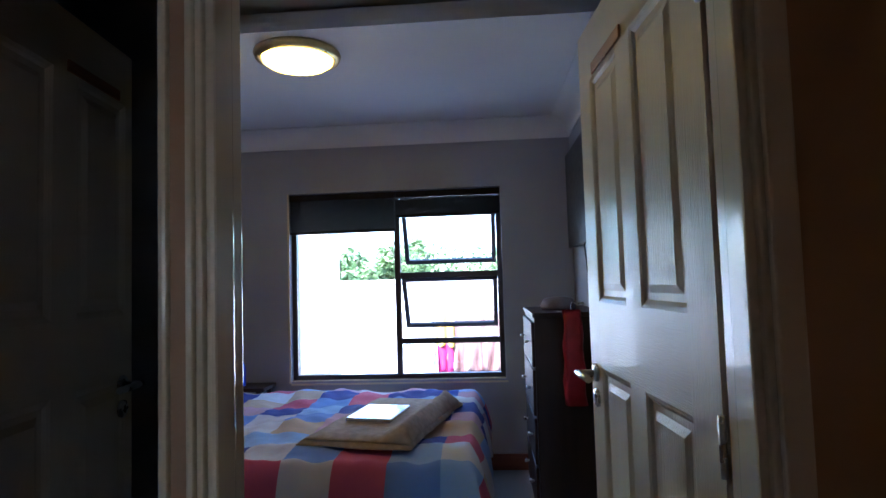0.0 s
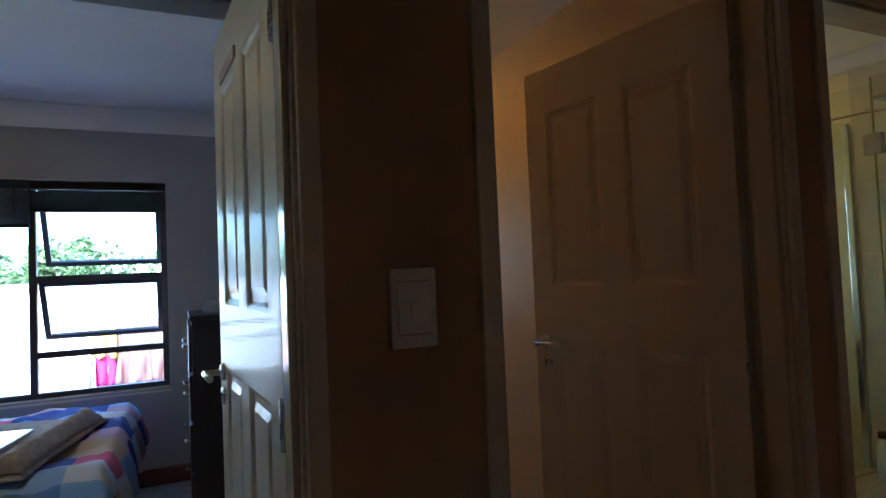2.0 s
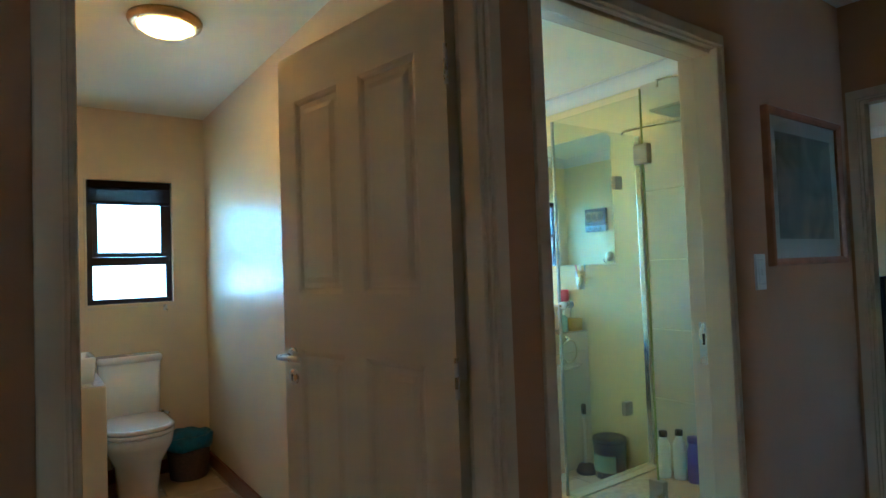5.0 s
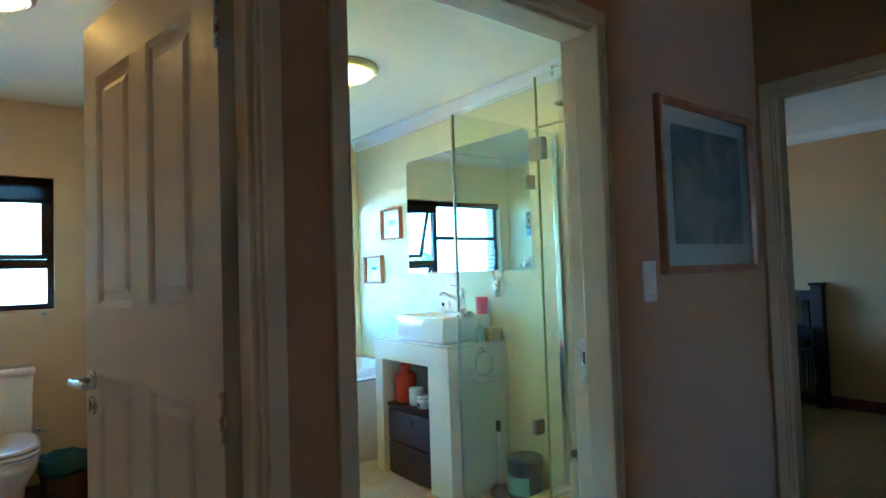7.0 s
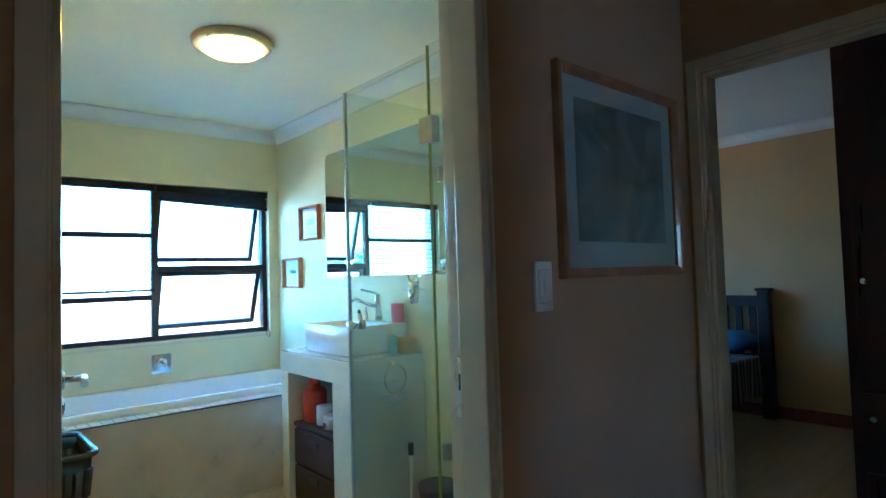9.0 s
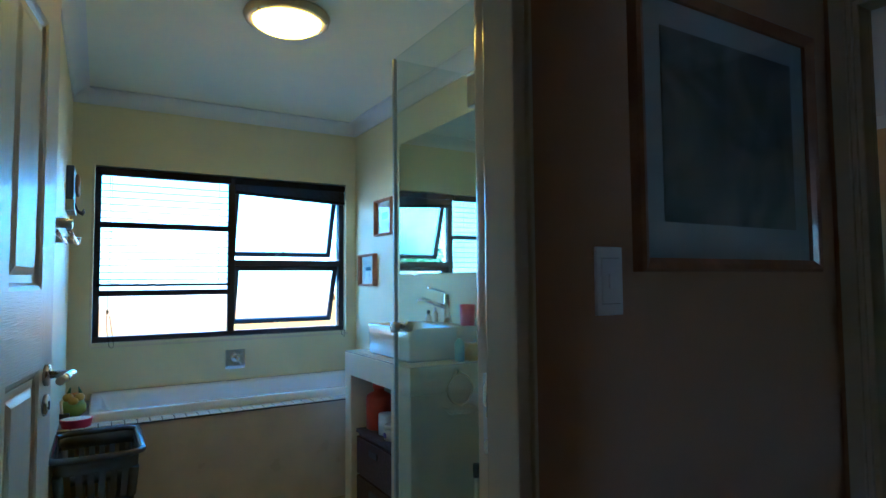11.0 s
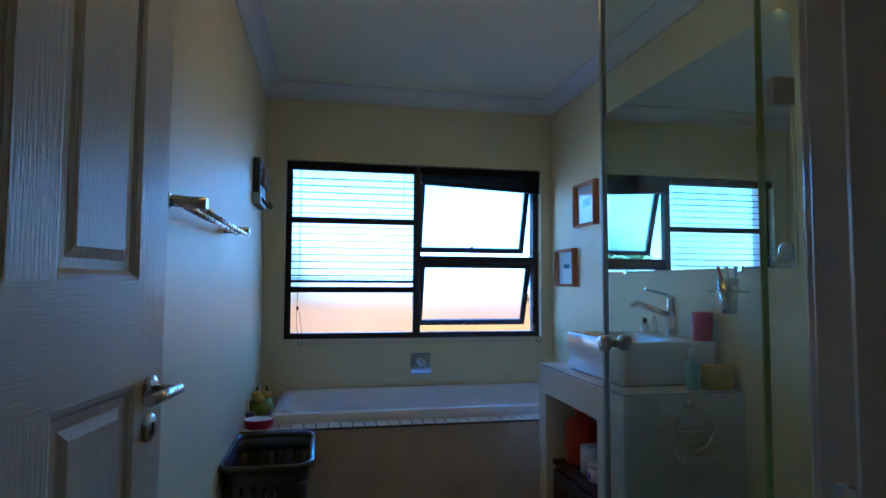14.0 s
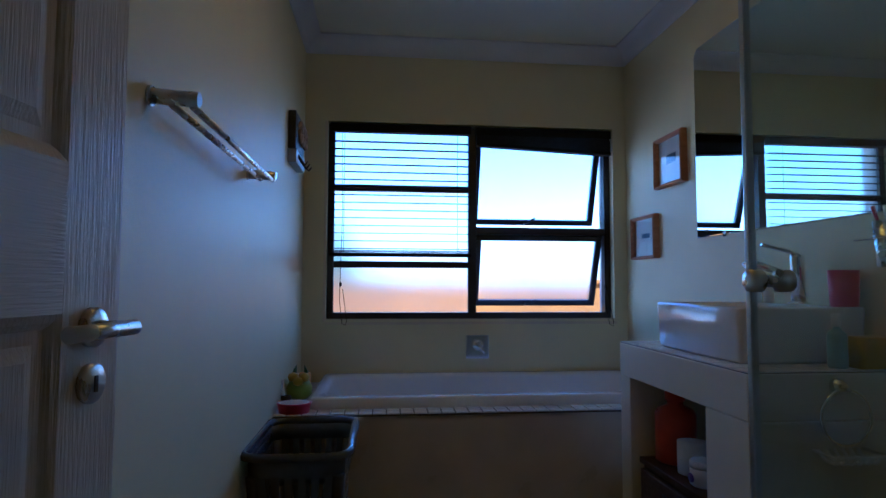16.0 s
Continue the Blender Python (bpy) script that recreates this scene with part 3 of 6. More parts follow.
def blind(name, x0, x1, z_top, y, drawn, label, pitch=0.042, tilt=5, stacked=7, cord_x=None, cord_z=0.9, tip=0.0, gap=0.01):
    """A slatted blind: head rail, hanging slats, bottom rail, ladder cords. tip lifts its left end by that many metres."""
    root = thing(name, label, "blind")
    part("head_rail", a_box(x0, x1, y - 0.02, y + 0.025, z_top - 0.045, z_top, 0.003), BLIND, root)
    z = z_top - 0.045 - gap
    n = int(drawn / pitch)
    for i in range(n):
        z -= pitch
        bm = a_box(x0 + 0.004, x1 - 0.004, -0.022, 0.022, -0.002, 0.002)
        bmesh.ops.rotate(bm, verts=bm.verts, cent=(0, 0, 0), matrix=Matrix.Rotation(radians(tilt), 3, "X"))
        bmesh.ops.translate(bm, verts=bm.verts, vec=(0, y, z))
        part("slat", bm, BLIND, root)
    z += 0.0035 if not n else -0.006
    for i in range(stacked):
        z -= 0.0065
        bm = bmesh.new()
        loft(bm, [[(x0 + 0.004, y - 0.022, z + tip), (x0 + 0.004, y + 0.022, z + tip), (x0 + 0.004, y + 0.022, z + tip + 0.003), (x0 + 0.004, y - 0.022, z + tip + 0.003)],
                  [(x1 - 0.004, y - 0.022, z), (x1 - 0.004, y + 0.022, z), (x1 - 0.004, y + 0.022, z + 0.003), (x1 - 0.004, y - 0.022, z + 0.003)]], smooth=False)
        part("slat", bm, BLIND, root)
    bm = bmesh.new()
    loft(bm, [[(x0 + 0.003, y - 0.023, z + tip - 0.018), (x0 + 0.003, y + 0.023, z + tip - 0.018), (x0 + 0.003, y + 0.023, z + tip - 0.002), (x0 + 0.003, y - 0.023, z + tip - 0.002)],
              [(x1 - 0.003, y - 0.023, z - 0.018), (x1 - 0.003, y + 0.023, z - 0.018), (x1 - 0.003, y + 0.023, z - 0.002), (x1 - 0.003, y - 0.023, z - 0.002)]], smooth=False)
    part("bottom_rail", bm, BLIND, root)
    for f in (0.1, 0.9) if x1 - x0 < 0.9 else (0.08, 0.5, 0.92):
        x = x0 + f * (x1 - x0)
        part("ladder_cord", tube(bmesh.new(), [(x, y - 0.024, z_top - 0.03), (x, y - 0.024, z)], 0.0013, 6), BLIND, root)
    if cord_x is not None:
        bm = tube(bmesh.new(), [(cord_x, y - 0.03, z_top - 0.03), (cord_x + 0.006, y - 0.034, z_top - 0.5), (cord_x - 0.004, y - 0.04, cord_z + 0.12), (cord_x + 0.012, y - 0.06, cord_z), (cord_x + 0.03, y - 0.06, cord_z - 0.012), (cord_x + 0.036, y - 0.055, cord_z + 0.01), (cord_x + 0.012, y - 0.04, cord_z + 0.18)], 0.0016, 6)
        part("pull_cord", bm, BLIND, root, "thin dark pull cord")
        part("cord_knob", lathe(bmesh.new(), [(0.003, 0.0), (0.007, -0.01), (0.006, -0.024), (0.002, -0.028)], (cord_x, y - 0.034, cord_z + 0.22), 12), BLIND, root)
    return root


blind("venetian_blind", -0.315, 0.455, 1.955, 5.275, 0.0, "dark wooden slatted blind drawn up over the fixed bedroom pane", stacked=34, tip=-0.004, gap=0.0)
blind("venetian_blind", 0.46, 1.20, 1.955, 5.275, 0.0, "dark wooden slatted blind drawn up over the bedroom sashes", stacked=17, gap=0.016)
blind("venetian_blind", 3.10, 3.872, 1.955, 5.275, 0.665, "dark wooden slatted blind let down over fixed panes", stacked=3, cord_x=3.165, cord_z=0.87)
blind("venetian_blind", 3.90, 4.68, 1.955, 5.275, 0.0, "dark wooden slatted blind drawn up over the bathroom sashes", stacked=11, cord_x=4.63, cord_z=0.86, tip=0.035)
blind("venetian_blind", 2.11, 2.595, 1.95, 5.275, 0.0, "dark wooden slatted blind drawn up in the toilet window", stacked=13)


# ---- ceiling lamps ----
def ceiling_lamp(at, label, r=0.165, lit=LAMPG):
    root = thing("ceiling_lamp", label, "ceiling lamp", pose(at[0], at[1], CEILING), group="round ceiling lamps")
    part("rim", lathe(bmesh.new(), [(r - 0.03, 0.0), (r - 0.004, -0.002), (r, -0.012), (r - 0.006, -0.03), (r - 0.03, -0.04), (r - 0.036, -0.03)], (0, 0, 0), 48), BRASS, root, "satin brass rim")
    part("glass_bowl", lathe(bmesh.new(), [(r - 0.038, -0.03), (r - 0.04, -0.042), (r - 0.06, -0.056), (r - 0.1, -0.068), (0.02, -0.074)], (0, 0, 0), 48), lit, root, "glowing frosted glass bowl")
    for a in (90, 210, 330):
        x, y = (r - 0.018) * math.cos(radians(a)), (r - 0.018) * math.sin(radians(a))
        part("screw", lathe(bmesh.new(), [(0.006, -0.036), (0.006, -0.043), (0.002, -0.045)], (x, y, 0), 10), BRASS, root)
    return root


ceiling_lamp((0.22, 3.86), "round brass ceiling lamp with a lit glass bowl, over the bed", 0.205, LAMPG_BED)
ceiling_lamp((2.29, 3.64), "round brass ceiling lamp with a lit glass bowl, in the toilet", 0.15, LAMPG_WC)
ceiling_lamp((3.81, 3.69), "round brass ceiling lamp with a lit glass bowl, in the bathroom", 0.185)


# ---- hall ----
def switch_plate(at, w, h, label, turn=0):
    root = thing("light_switch", label, "light switch", pose(at[0], at[1], at[2], 0, 0, turn))
    part("plate", a_box(-w / 2, w / 2, -0.009, 0.0, -h / 2, h / 2, 0.003), PLASTIC_W, root)
    part("rocker", a_box(-w * 0.36, w * 0.36, -0.0125, -0.0092, -h * 0.32, h * 0.32, 0.0015), PLASTIC_W, root)
    part("toggle", a_box(-0.009, 0.009, -0.017, -0.0127, -0.014, 0.014, 0.002), PLASTIC_W, root)
    part("marking", a_box(-w * 0.36, w * 0.36, -0.0098, -0.0091, h * 0.33, h * 0.335), FRAMEP, root)
    part("marking", a_box(-w * 0.36, w * 0.36, -0.0098, -0.0091, -h * 0.335, -h * 0.33), FRAMEP, root)
    return root


switch_plate((1.665, YH, 1.24), 0.088, 0.142, "white plastic light switch on the tan wall beside a door")
switch_plate((3.957, YH, 1.242), 0.068, 0.13, "narrow white plastic light switch below a framed picture")


def paint_picture(name, stops, scale):
    """A soft wash of several pigments, as in a watercolour."""
    m = mat(name, (0.3, 0.34, 0.38), 0.6, vary=0.1, scale=scale, bump=0.0)
    nt = m.node_tree
    p = nt.nodes["Principled BSDF"]
    noise_n = nt.nodes.new("ShaderNodeTexNoise")
    noise_n.inputs["Scale"].default_value, noise_n.inputs["Detail"].default_value, noise_n.inputs["Distortion"].default_value = scale, 4, 1.2
    tc = nt.nodes.new("ShaderNodeTexCoord")
    nt.links.new(tc.outputs["Object"], noise_n.inputs["Vector"])
    cr = nt.nodes.new("ShaderNodeValToRGB")
    for _ in range(len(stops) - 2):
        cr.color_ramp.elements.new(0.5)
    for e, (pos, col) in zip(cr.color_ramp.elements, stops):
        e.position, e.color = pos, (*col, 1)
    nt.links.new(noise_n.outputs["Fac"], cr.inputs[0])
    nt.links.new(cr.outputs[0], p.inputs["Base Color"])
    return m


ART = paint_picture("watercolour_wash", [(0.28, (0.1, 0.11, 0.095)), (0.42, (0.19, 0.2, 0.18)), (0.58, (0.28, 0.28, 0.24)), (0.75, (0.38, 0.34, 0.25))], 5.0)
MOUNT = mat("pale_grey_picture_mount", (0.52, 0.51, 0.46), 0.85, vary=0.03, scale=8, bump=0.1, bump_scale=300)
FRAME_G = mat("reddish_oak_frame", (0.33, 0.14, 0.06), 0.35, vary=0.25, scale=14, bump=0.15, coat=0.2)


def wall_picture(name, cx, cz, w, h, m_w, art, frame_m, label, at, group="", fw=0.028, deep=0.03, mount=MOUNT):
    """A framed picture that hangs in the plane y=0 of its frame and faces -y."""
    root = thing(name, label, "picture", at, group)
    bm = bmesh.new()
    x0, x1, z0, z1 = cx - w / 2, cx + w / 2, cz - h / 2, cz + h / 2
    prof = ((0.0, 0.0), (0.0, deep - 0.006), (0.006, deep), (fw * 0.6, deep - 0.004), (fw, deep - 0.012), (fw, 0.004))
    loft(bm, [[(x0 + o, -d, z0 + o), (x1 - o, -d, z0 + o), (x1 - o, -d, z1 - o), (x0 + o, -d, z1 - o)] for o, d in prof], cap_first=False, cap_last=False, smooth=False)
    part("frame", bm, frame_m, root)
    part("mount", a_box(x0 + fw - 0.004, x1 - fw + 0.004, -0.008, -0.003, z0 + fw - 0.004, z1 - fw + 0.004), mount, root, "pale card mount")
    part("painting", a_box(x0 + fw + m_w, x1 - fw - m_w, -0.010, -0.0083, z0 + fw + m_w * 1.25, z1 - fw - m_w), art, root)
    g = part("glass", a_box(x0 + fw - 0.002, x1 - fw + 0.002, -0.014, -0.0125, z0 + fw - 0.002, z1 - fw + 0.002), PANE, root)
    g.visible_shadow = False
    return root


wall_picture("framed_picture", 0, 0, 0.665, 0.605, 0.06, ART, FRAME_G, "faded grey-green watercolour in a reddish wooden frame with a pale mount", pose(4.363, YH, 1.562))

# ---- bathroom ----
DARKGROUT = mat("dark_grey_grout", (0.1, 0.095, 0.085), 0.9, vary=0.2, scale=30, bump=0.2)
MOSAIC = mat("pale_mosaic_tile", (0.72, 0.71, 0.66), 0.2, vary=0.12, scale=30, bump=0.03)
root = thing("bathtub", "white built-in bathtub with a plain beige tiled front", "bathtub")
bm = bmesh.new()
cx, cy, ww, dd = 3.925, 4.915, 1.675, 0.67
loft(bm, [rounded(cx, cy, 0.5585, ww, dd, 0.03), rounded(cx, cy, 0.597, ww, dd, 0.035), rounded(cx, cy, 0.605, ww - 0.02, dd - 0.02, 0.035), rounded(cx, cy, 0.603, ww - 0.10, dd - 0.10, 0.09),
          rounded(cx, cy, 0.585, ww - 0.125, dd - 0.125, 0.10), rounded(cx + 0.02, cy, 0.40, ww - 0.24, dd - 0.19, 0.11), rounded(cx + 0.03, cy, 0.24, ww - 0.36, dd - 0.24, 0.12),
          rounded(cx + 0.03, cy, 0.19, ww - 0.46, dd - 0.32, 0.10), rounded(cx + 0.03, cy, 0.185, 0.4, 0.1, 0.04)], cap_first=False)
part("tub", bm, ACRYL, root)
part("drain", lathe(bmesh.new(), [(0.03, 0.186), (0.03, 0.19), (0.012, 0.191)], (4.35, cy, 0), 20), CHROME, root)
APRON = mat("beige_apron_tile", (0.62, 0.52, 0.38), 0.3, vary=0.08, scale=6, bump=0.05)
part("apron", a_box(2.964, 4.765, 4.475, 4.57, 0.0, 0.55), APRON, root, "plain beige tiled bath front")
part("ledge_bed", a_box(2.964, 4.765, 4.47, 4.575, 0.5501, 0.557), DARKGROUT, root)
part("side_ledge", a_box(2.964, 3.083, 4.576, 5.259, 0.0, 0.557), GROUT, root)

root = thing("bath_mixer", "chrome square bath mixer plate on the wall over the tub", "bath tap", pose(3.907, YE, 0.737))
part("plate", a_box(-0.064, 0.064, -0.012, 0, -0.064, 0.064, 0.006), CHROME, root)
part("knob", lathe(bmesh.new(), [(0.03, -0.011), (0.03, -0.03), (0.026, -0.036), (0.008, -0.037)], (0, 0, 0.012), 28, "y"), CHROME, root)
bm = tube(bmesh.new(), [(0, -0.035, 0.012), (0.012, -0.05, 0.0), (0.03, -0.06, -0.03)], 0.007, 12)
part("lever", bm, CHROME, root)
root = thing("bath_spout", "small chrome spout on the wall by the vanity", "bath tap", pose(4.765, 4.7, 0.70))
part("flange", lathe(bmesh.new(), [(0.028, 0.0), (0.028, -0.008), (0.014, -0.012)], (0, 0, 0), 20, "x"), CHROME, root)
part("spout_pipe", tube(bmesh.new(), [(-0.008, 0, 0), (-0.08, 0, 0.004), (-0.13, 0, 0.0), (-0.15, 0, -0.02)], 0.012, 14), CHROME, root)

# vanity
VANP = mat("cream_plastered_vanity", (0.76, 0.71, 0.55), 0.45, vary=0.05, scale=3, bump=0.1, bump_scale=60)
root = thing("vanity", "cream plastered vanity with an open niche and a mosaic top", "vanity")
part("side_pier", a_box(4.31, 4.765, 4.205, 4.29, 0, 0.735, 0.005), VANP, root)
part("side_pier", a_box(4.31, 4.765, 3.5, 3.70, 0, 0.735, 0.005), VANP, root)
part("slab", a_box(4.3085, 4.765, 3.499, 4.291, 0.7352, 0.857, 0.005), VANP, root)
part("niche_back", a_box(4.74, 4.765, 3.7005, 4.2045, 0, 0.735), VANP, root)
part("tile_bed", a_box(4.31, 4.765, 3.5005, 4.2895, 0.8571, 0.859), DARKGROUT, root)
for a in range(9):
    for b in range(16):
        x, y = 4.312 + a * 0.0503, 3.502 + b * 0.0492
        part("mosaic_tile", a_box(x, x + 0.0475, y, y + 0.0465, 0.8572, 0.862), MOSAIC, root)

root = thing("wash_basin", "white rectangular ceramic basin standing on the vanity", "basin")
bm = bmesh.new()
cx, cy, ww, dd = 4.563, 3.865, 0.39, 0.49
loft(bm, [rounded(cx, cy, 0.8625, ww - 0.03, dd - 0.03, 0.02), rounded(cx, cy, 0.872, ww - 0.012, dd - 0.012, 0.02), rounded(cx, cy, 1.012, ww, dd, 0.018), rounded(cx, cy, 1.02, ww - 0.008, dd - 0.008, 0.016),
          rounded(cx - 0.03, cy, 1.02, ww - 0.10, dd - 0.05, 0.03), rounded(cx - 0.03, cy, 1.005, ww - 0.12, dd - 0.07, 0.03), rounded(cx - 0.03, cy, 0.92, ww - 0.17, dd - 0.12, 0.04), rounded(cx - 0.03, cy, 0.9, 0.1, 0.15, 0.03)])
part("bowl", bm, CERAMIC, root)
part("drain", lathe(bmesh.new(), [(0.022, 0.9005), (0.022, 0.905), (0.008, 0.907)], (cx - 0.03, cy, 0), 20), CHROME, root, "chrome drain")

root = thing("basin_mixer", "tall chrome single-lever mixer on the basin", "tap", pose(4.70, 3.82, 1.02))
part("base", lathe(bmesh.new(), [(0.03, 0.0), (0.03, 0.006), (0.022, 0.012)], (0, 0, 0), 24), CHROME, root)
part("body", lathe(bmesh.new(), [(0.021, 0.008), (0.021, 0.15), (0.019, 0.158), (0.006, 0.16)], (0, 0, 0), 24), CHROME, root)
part("spout", tube(bmesh.new(), [(-0.01, 0, 0.085), (-0.15, 0.02, 0.135), (-0.165, 0.022, 0.122)], [0.012, 0.012, 0.011], 14), CHROME, root)
part("lever", tube(bmesh.new(), [(0, 0, 0.158), (-0.02, 0.003, 0.166), (-0.11, 0.016, 0.19)], [0.009, 0.007, 0.006], 12), CHROME, root)

root = thing("mirror", "large frameless wall mirror with clipped upper corner", "mirror")
bm = bmesh.new()
pts = [(3.25, 1.285), (4.51, 1.285), (4.51, 2.095), (4.485, 2.122), (3.29, 2.122), (3.25, 2.085)]
loft(bm, [[(4.7655, y, z) for y, z in pts], [(4.7615, y, z) for y, z in pts], [(4.7600, 3.88 + (y - 3.88) * 0.993, 1.7 + (z - 1.7) * 0.99) for y, z in pts]], smooth=False)
part("mirror_glass", bm, MIRROR, root)
for y, z in ((4.3, 1.287), (3.5, 1.287)):
    part("clip", a_box(4.7565, 4.7658, y - 0.012, y + 0.012, z - 0.012, z + 0.008, 0.001), CHROME, root)

SMALL = paint_picture("small_print_ink", [(0.3, (0.03, 0.05, 0.09)), (0.5, (0.12, 0.2, 0.3)), (0.7, (0.5, 0.55, 0.55))], 14.0)
WHITE_M = mat("white_picture_mount", (0.8, 0.8, 0.77), 0.85, vary=0.03, bump=0.08)
for y, z, lab in ((4.72, 1.675, "small print in a honey oak frame, hanging beside the mirror"), (5.0, 1.325, "small blue print in a honey oak frame near the window")):
    wall_picture("framed_print", 0, 0, 0.27, 0.245 if z > 1.5 else 0.225, 0.075, SMALL, OAK, lab, pose(4.7655, y, z, 0, 0, -90), "small framed prints", fw=0.016, deep=0.035, mount=WHITE_M)

# shower cubicle
root = thing("shower_cubicle", "frameless glass shower cubicle with chrome hinges on a tiled tray", "shower")
TRAY = mat("beige_pebble_tray", (0.5, 0.42, 0.3), 0.5, vary=0.25, scale=40, bump=0.3, bump_scale=60)
part("tray", a_box(4.06, 4.765, YI + 0.001, 3.0, 0.0, 0.1), TRAY, root, "beige pebbled shower floor")
bm = bmesh.new()
box(bm, 3.97, 4.06, YI + 0.001, 3.09, 0, 0.11, 0.006)
box(bm, 4.0605, 4.765, 3.0005, 3.09, 0, 0.1095, 0.006)
part("kerb", bm, TILE_W, root, "tiled kerb round the tray")


def shower_pane(p, q, z0, z1, name):
    (x0, y0), (x1, y1) = p, q
    n = Vector((y1 - y0, x0 - x1, 0)).normalized() * 0.004
    bm = bmesh.new()
    pts = [(x0 + n.x, y0 + n.y), (x1 + n.x, y1 + n.y), (x1 - n.x, y1 - n.y), (x0 - n.x, y0 - n.y)]
    loft(bm, [[(x, y, z0) for x, y in pts], [(x, y, z1) for x, y in pts]], smooth=False)
    ob = part(name, bm, SHOWERG, root)
    ob.visible_shadow = False
    return ob


CLAMP = mat("satin_nickel_clamp", (0.34, 0.33, 0.29), 0.3, metal=1.0, vary=0.12, scale=20, bump=0.03)
EDGEG = mat("green_glass_edge", (0.32, 0.36, 0.1), 0.2, vary=0.1, bump=0.0)
shower_pane((4.01, YI + 0.002), (4.01, 2.497), 0.112, 2.06, "fixed_pane")
shower_pane((4.01, 2.505), (4.012, 3.026), 0.122, 2.035, "door_pane")
shower_pane((4.034, 3.045), (4.535, 3.045), 0.112, 2.04, "side_pane")
shower_pane((4.541, 3.045), (4.762, 3.045), 0.112, 2.04, "side_pane")
part("pane_edge", a_box(4.005, 4.015, 2.4975, 2.5015, 0.112, 2.06), EDGEG, root, "greenish cut glass edge")
part("edge_seal", a_box(4.005, 4.019, 3.0265, 3.038, 0.122, 2.035, 0.002), SEAL, root, "chrome edge seal of the glass door")
part("wall_channel", a_box(4.0, 4.02, YI + 0.0085, YI + 0.022, 0.112, 2.06), SEAL, root)
part("wall_channel", a_box(4.738, 4.7655, 3.028, 3.062, 0.112, 2.04, 0.003), CHROME, root)
for z in (1.77, 0.30):
    part("door_hinge", a_box(3.992, 4.028, 2.465, 2.537, z - 0.045, z + 0.045, 0.006), CLAMP, root)
for z in (1.75, 0.47):
    part("pane_clamp", a_box(4.505, 4.57, 3.03, 3.06, z - 0.038, z + 0.038, 0.006), CLAMP, root)
bm = lathe(bmesh.new(), [(0.008, -0.037), (0.018, -0.035), (0.018, -0.015), (0.01, -0.012), (0.01, 0.012), (0.018, 0.015), (0.018, 0.035), (0.008, 0.037)], (4.011, 2.985, 1.09), 24, "x")
part("door_knob", bm, STEEL, root, "round steel knob through the glass door")
part("support_bar", tube(bmesh.new(), [(4.01, 2.41, 2.045), (4.01, 2.41, 2.075), (4.04, 2.38, 2.085), (4.2, 2.153, 2.085)], 0.007, 10), CHROME, root)
part("support_bar", tube(bmesh.new(), [(4.60, 3.045, 2.03), (4.60, 3.03, 2.05), (4.63, 2.9, 2.055), (4.7655, 2.6, 2.06)], 0.008, 10), CHROME, root)

root = thing("rain_shower", "square chrome rain shower head on a wall arm", "shower head")
part("arm", tube(bmesh.new(), [(4.7655, 2.55, 2.13), (4.5, 2.55, 2.13), (4.43, 2.55, 2.115), (4.42, 2.55, 2.06)], 0.011, 12), CHROME, root)
part("flange", lathe(bmesh.new(), [(0.03, 0.0), (0.03, -0.008), (0.013, -0.012)], (4.7655, 2.55, 2.13), 20, "x"), CHROME, root)
part("head", a_box(4.31, 4.53, 2.44, 2.66, 2.035, 2.05, 0.003), CLAMP, root)
part("neck", lathe(bmesh.new(), [(0.03, 2.0505), (0.026, 2.058), (0.014, 2.072)], (4.42, 2.55, 0), 20), CHROME, root)

# ---- outside ----
PAVING = mat("pale_concrete_paving", (0.5, 0.48, 0.44), 0.9, vary=0.15, scale=3, bump=0.3, bump_scale=40)
solid("ground", a_box(-300, 300, -300, 300, -0.4, -0.25), PAVING, "pale sunlit paving round the house", "ground", kind="structure")
WHITEWASH = mat("sunlit_white_plaster", (0.8, 0.78, 0.74), 0.85, vary=0.05, scale=1.5, bump=0.25, bump_scale=30)
TERRA = mat("terracotta_plaster", (0.3, 0.115, 0.008), 0.85, vary=0.3, scale=1.2, bump=0.3, bump_scale=40)
root = thing("boundary_wall", "white plastered garden boundary wall with a flat coping", "garden wall")
part("wall", a_box(-12, 2.4, 9.0, 9.2, -0.25, 1.3), WHITEWASH, root)
part("coping", a_box(-12, 2.4, 8.97, 9.23, 1.3, 1.35, 0.01), WHITEWASH, root)
root = thing("garden_wall", "low terracotta plastered garden wall behind the bathroom", "garden wall")
part("wall", a_box(2.45, 9.0, 7.4, 7.6, -0.25, 1.08), TERRA, root)
part("coping", a_box(2.45, 9.0, 7.37, 7.63, 1.08, 1.12, 0.01), TERRA, root)
solid("pillar", a_box(-1.25, -0.335, 6.35, 6.75, -0.25, 3.0, 0.01), mat("cream_veranda_plaster", (0.72, 0.68, 0.58), 0.85, vary=0.06, scale=2, bump=0.2), "thick pale plastered veranda pillar outside the bedroom window", "pillar")


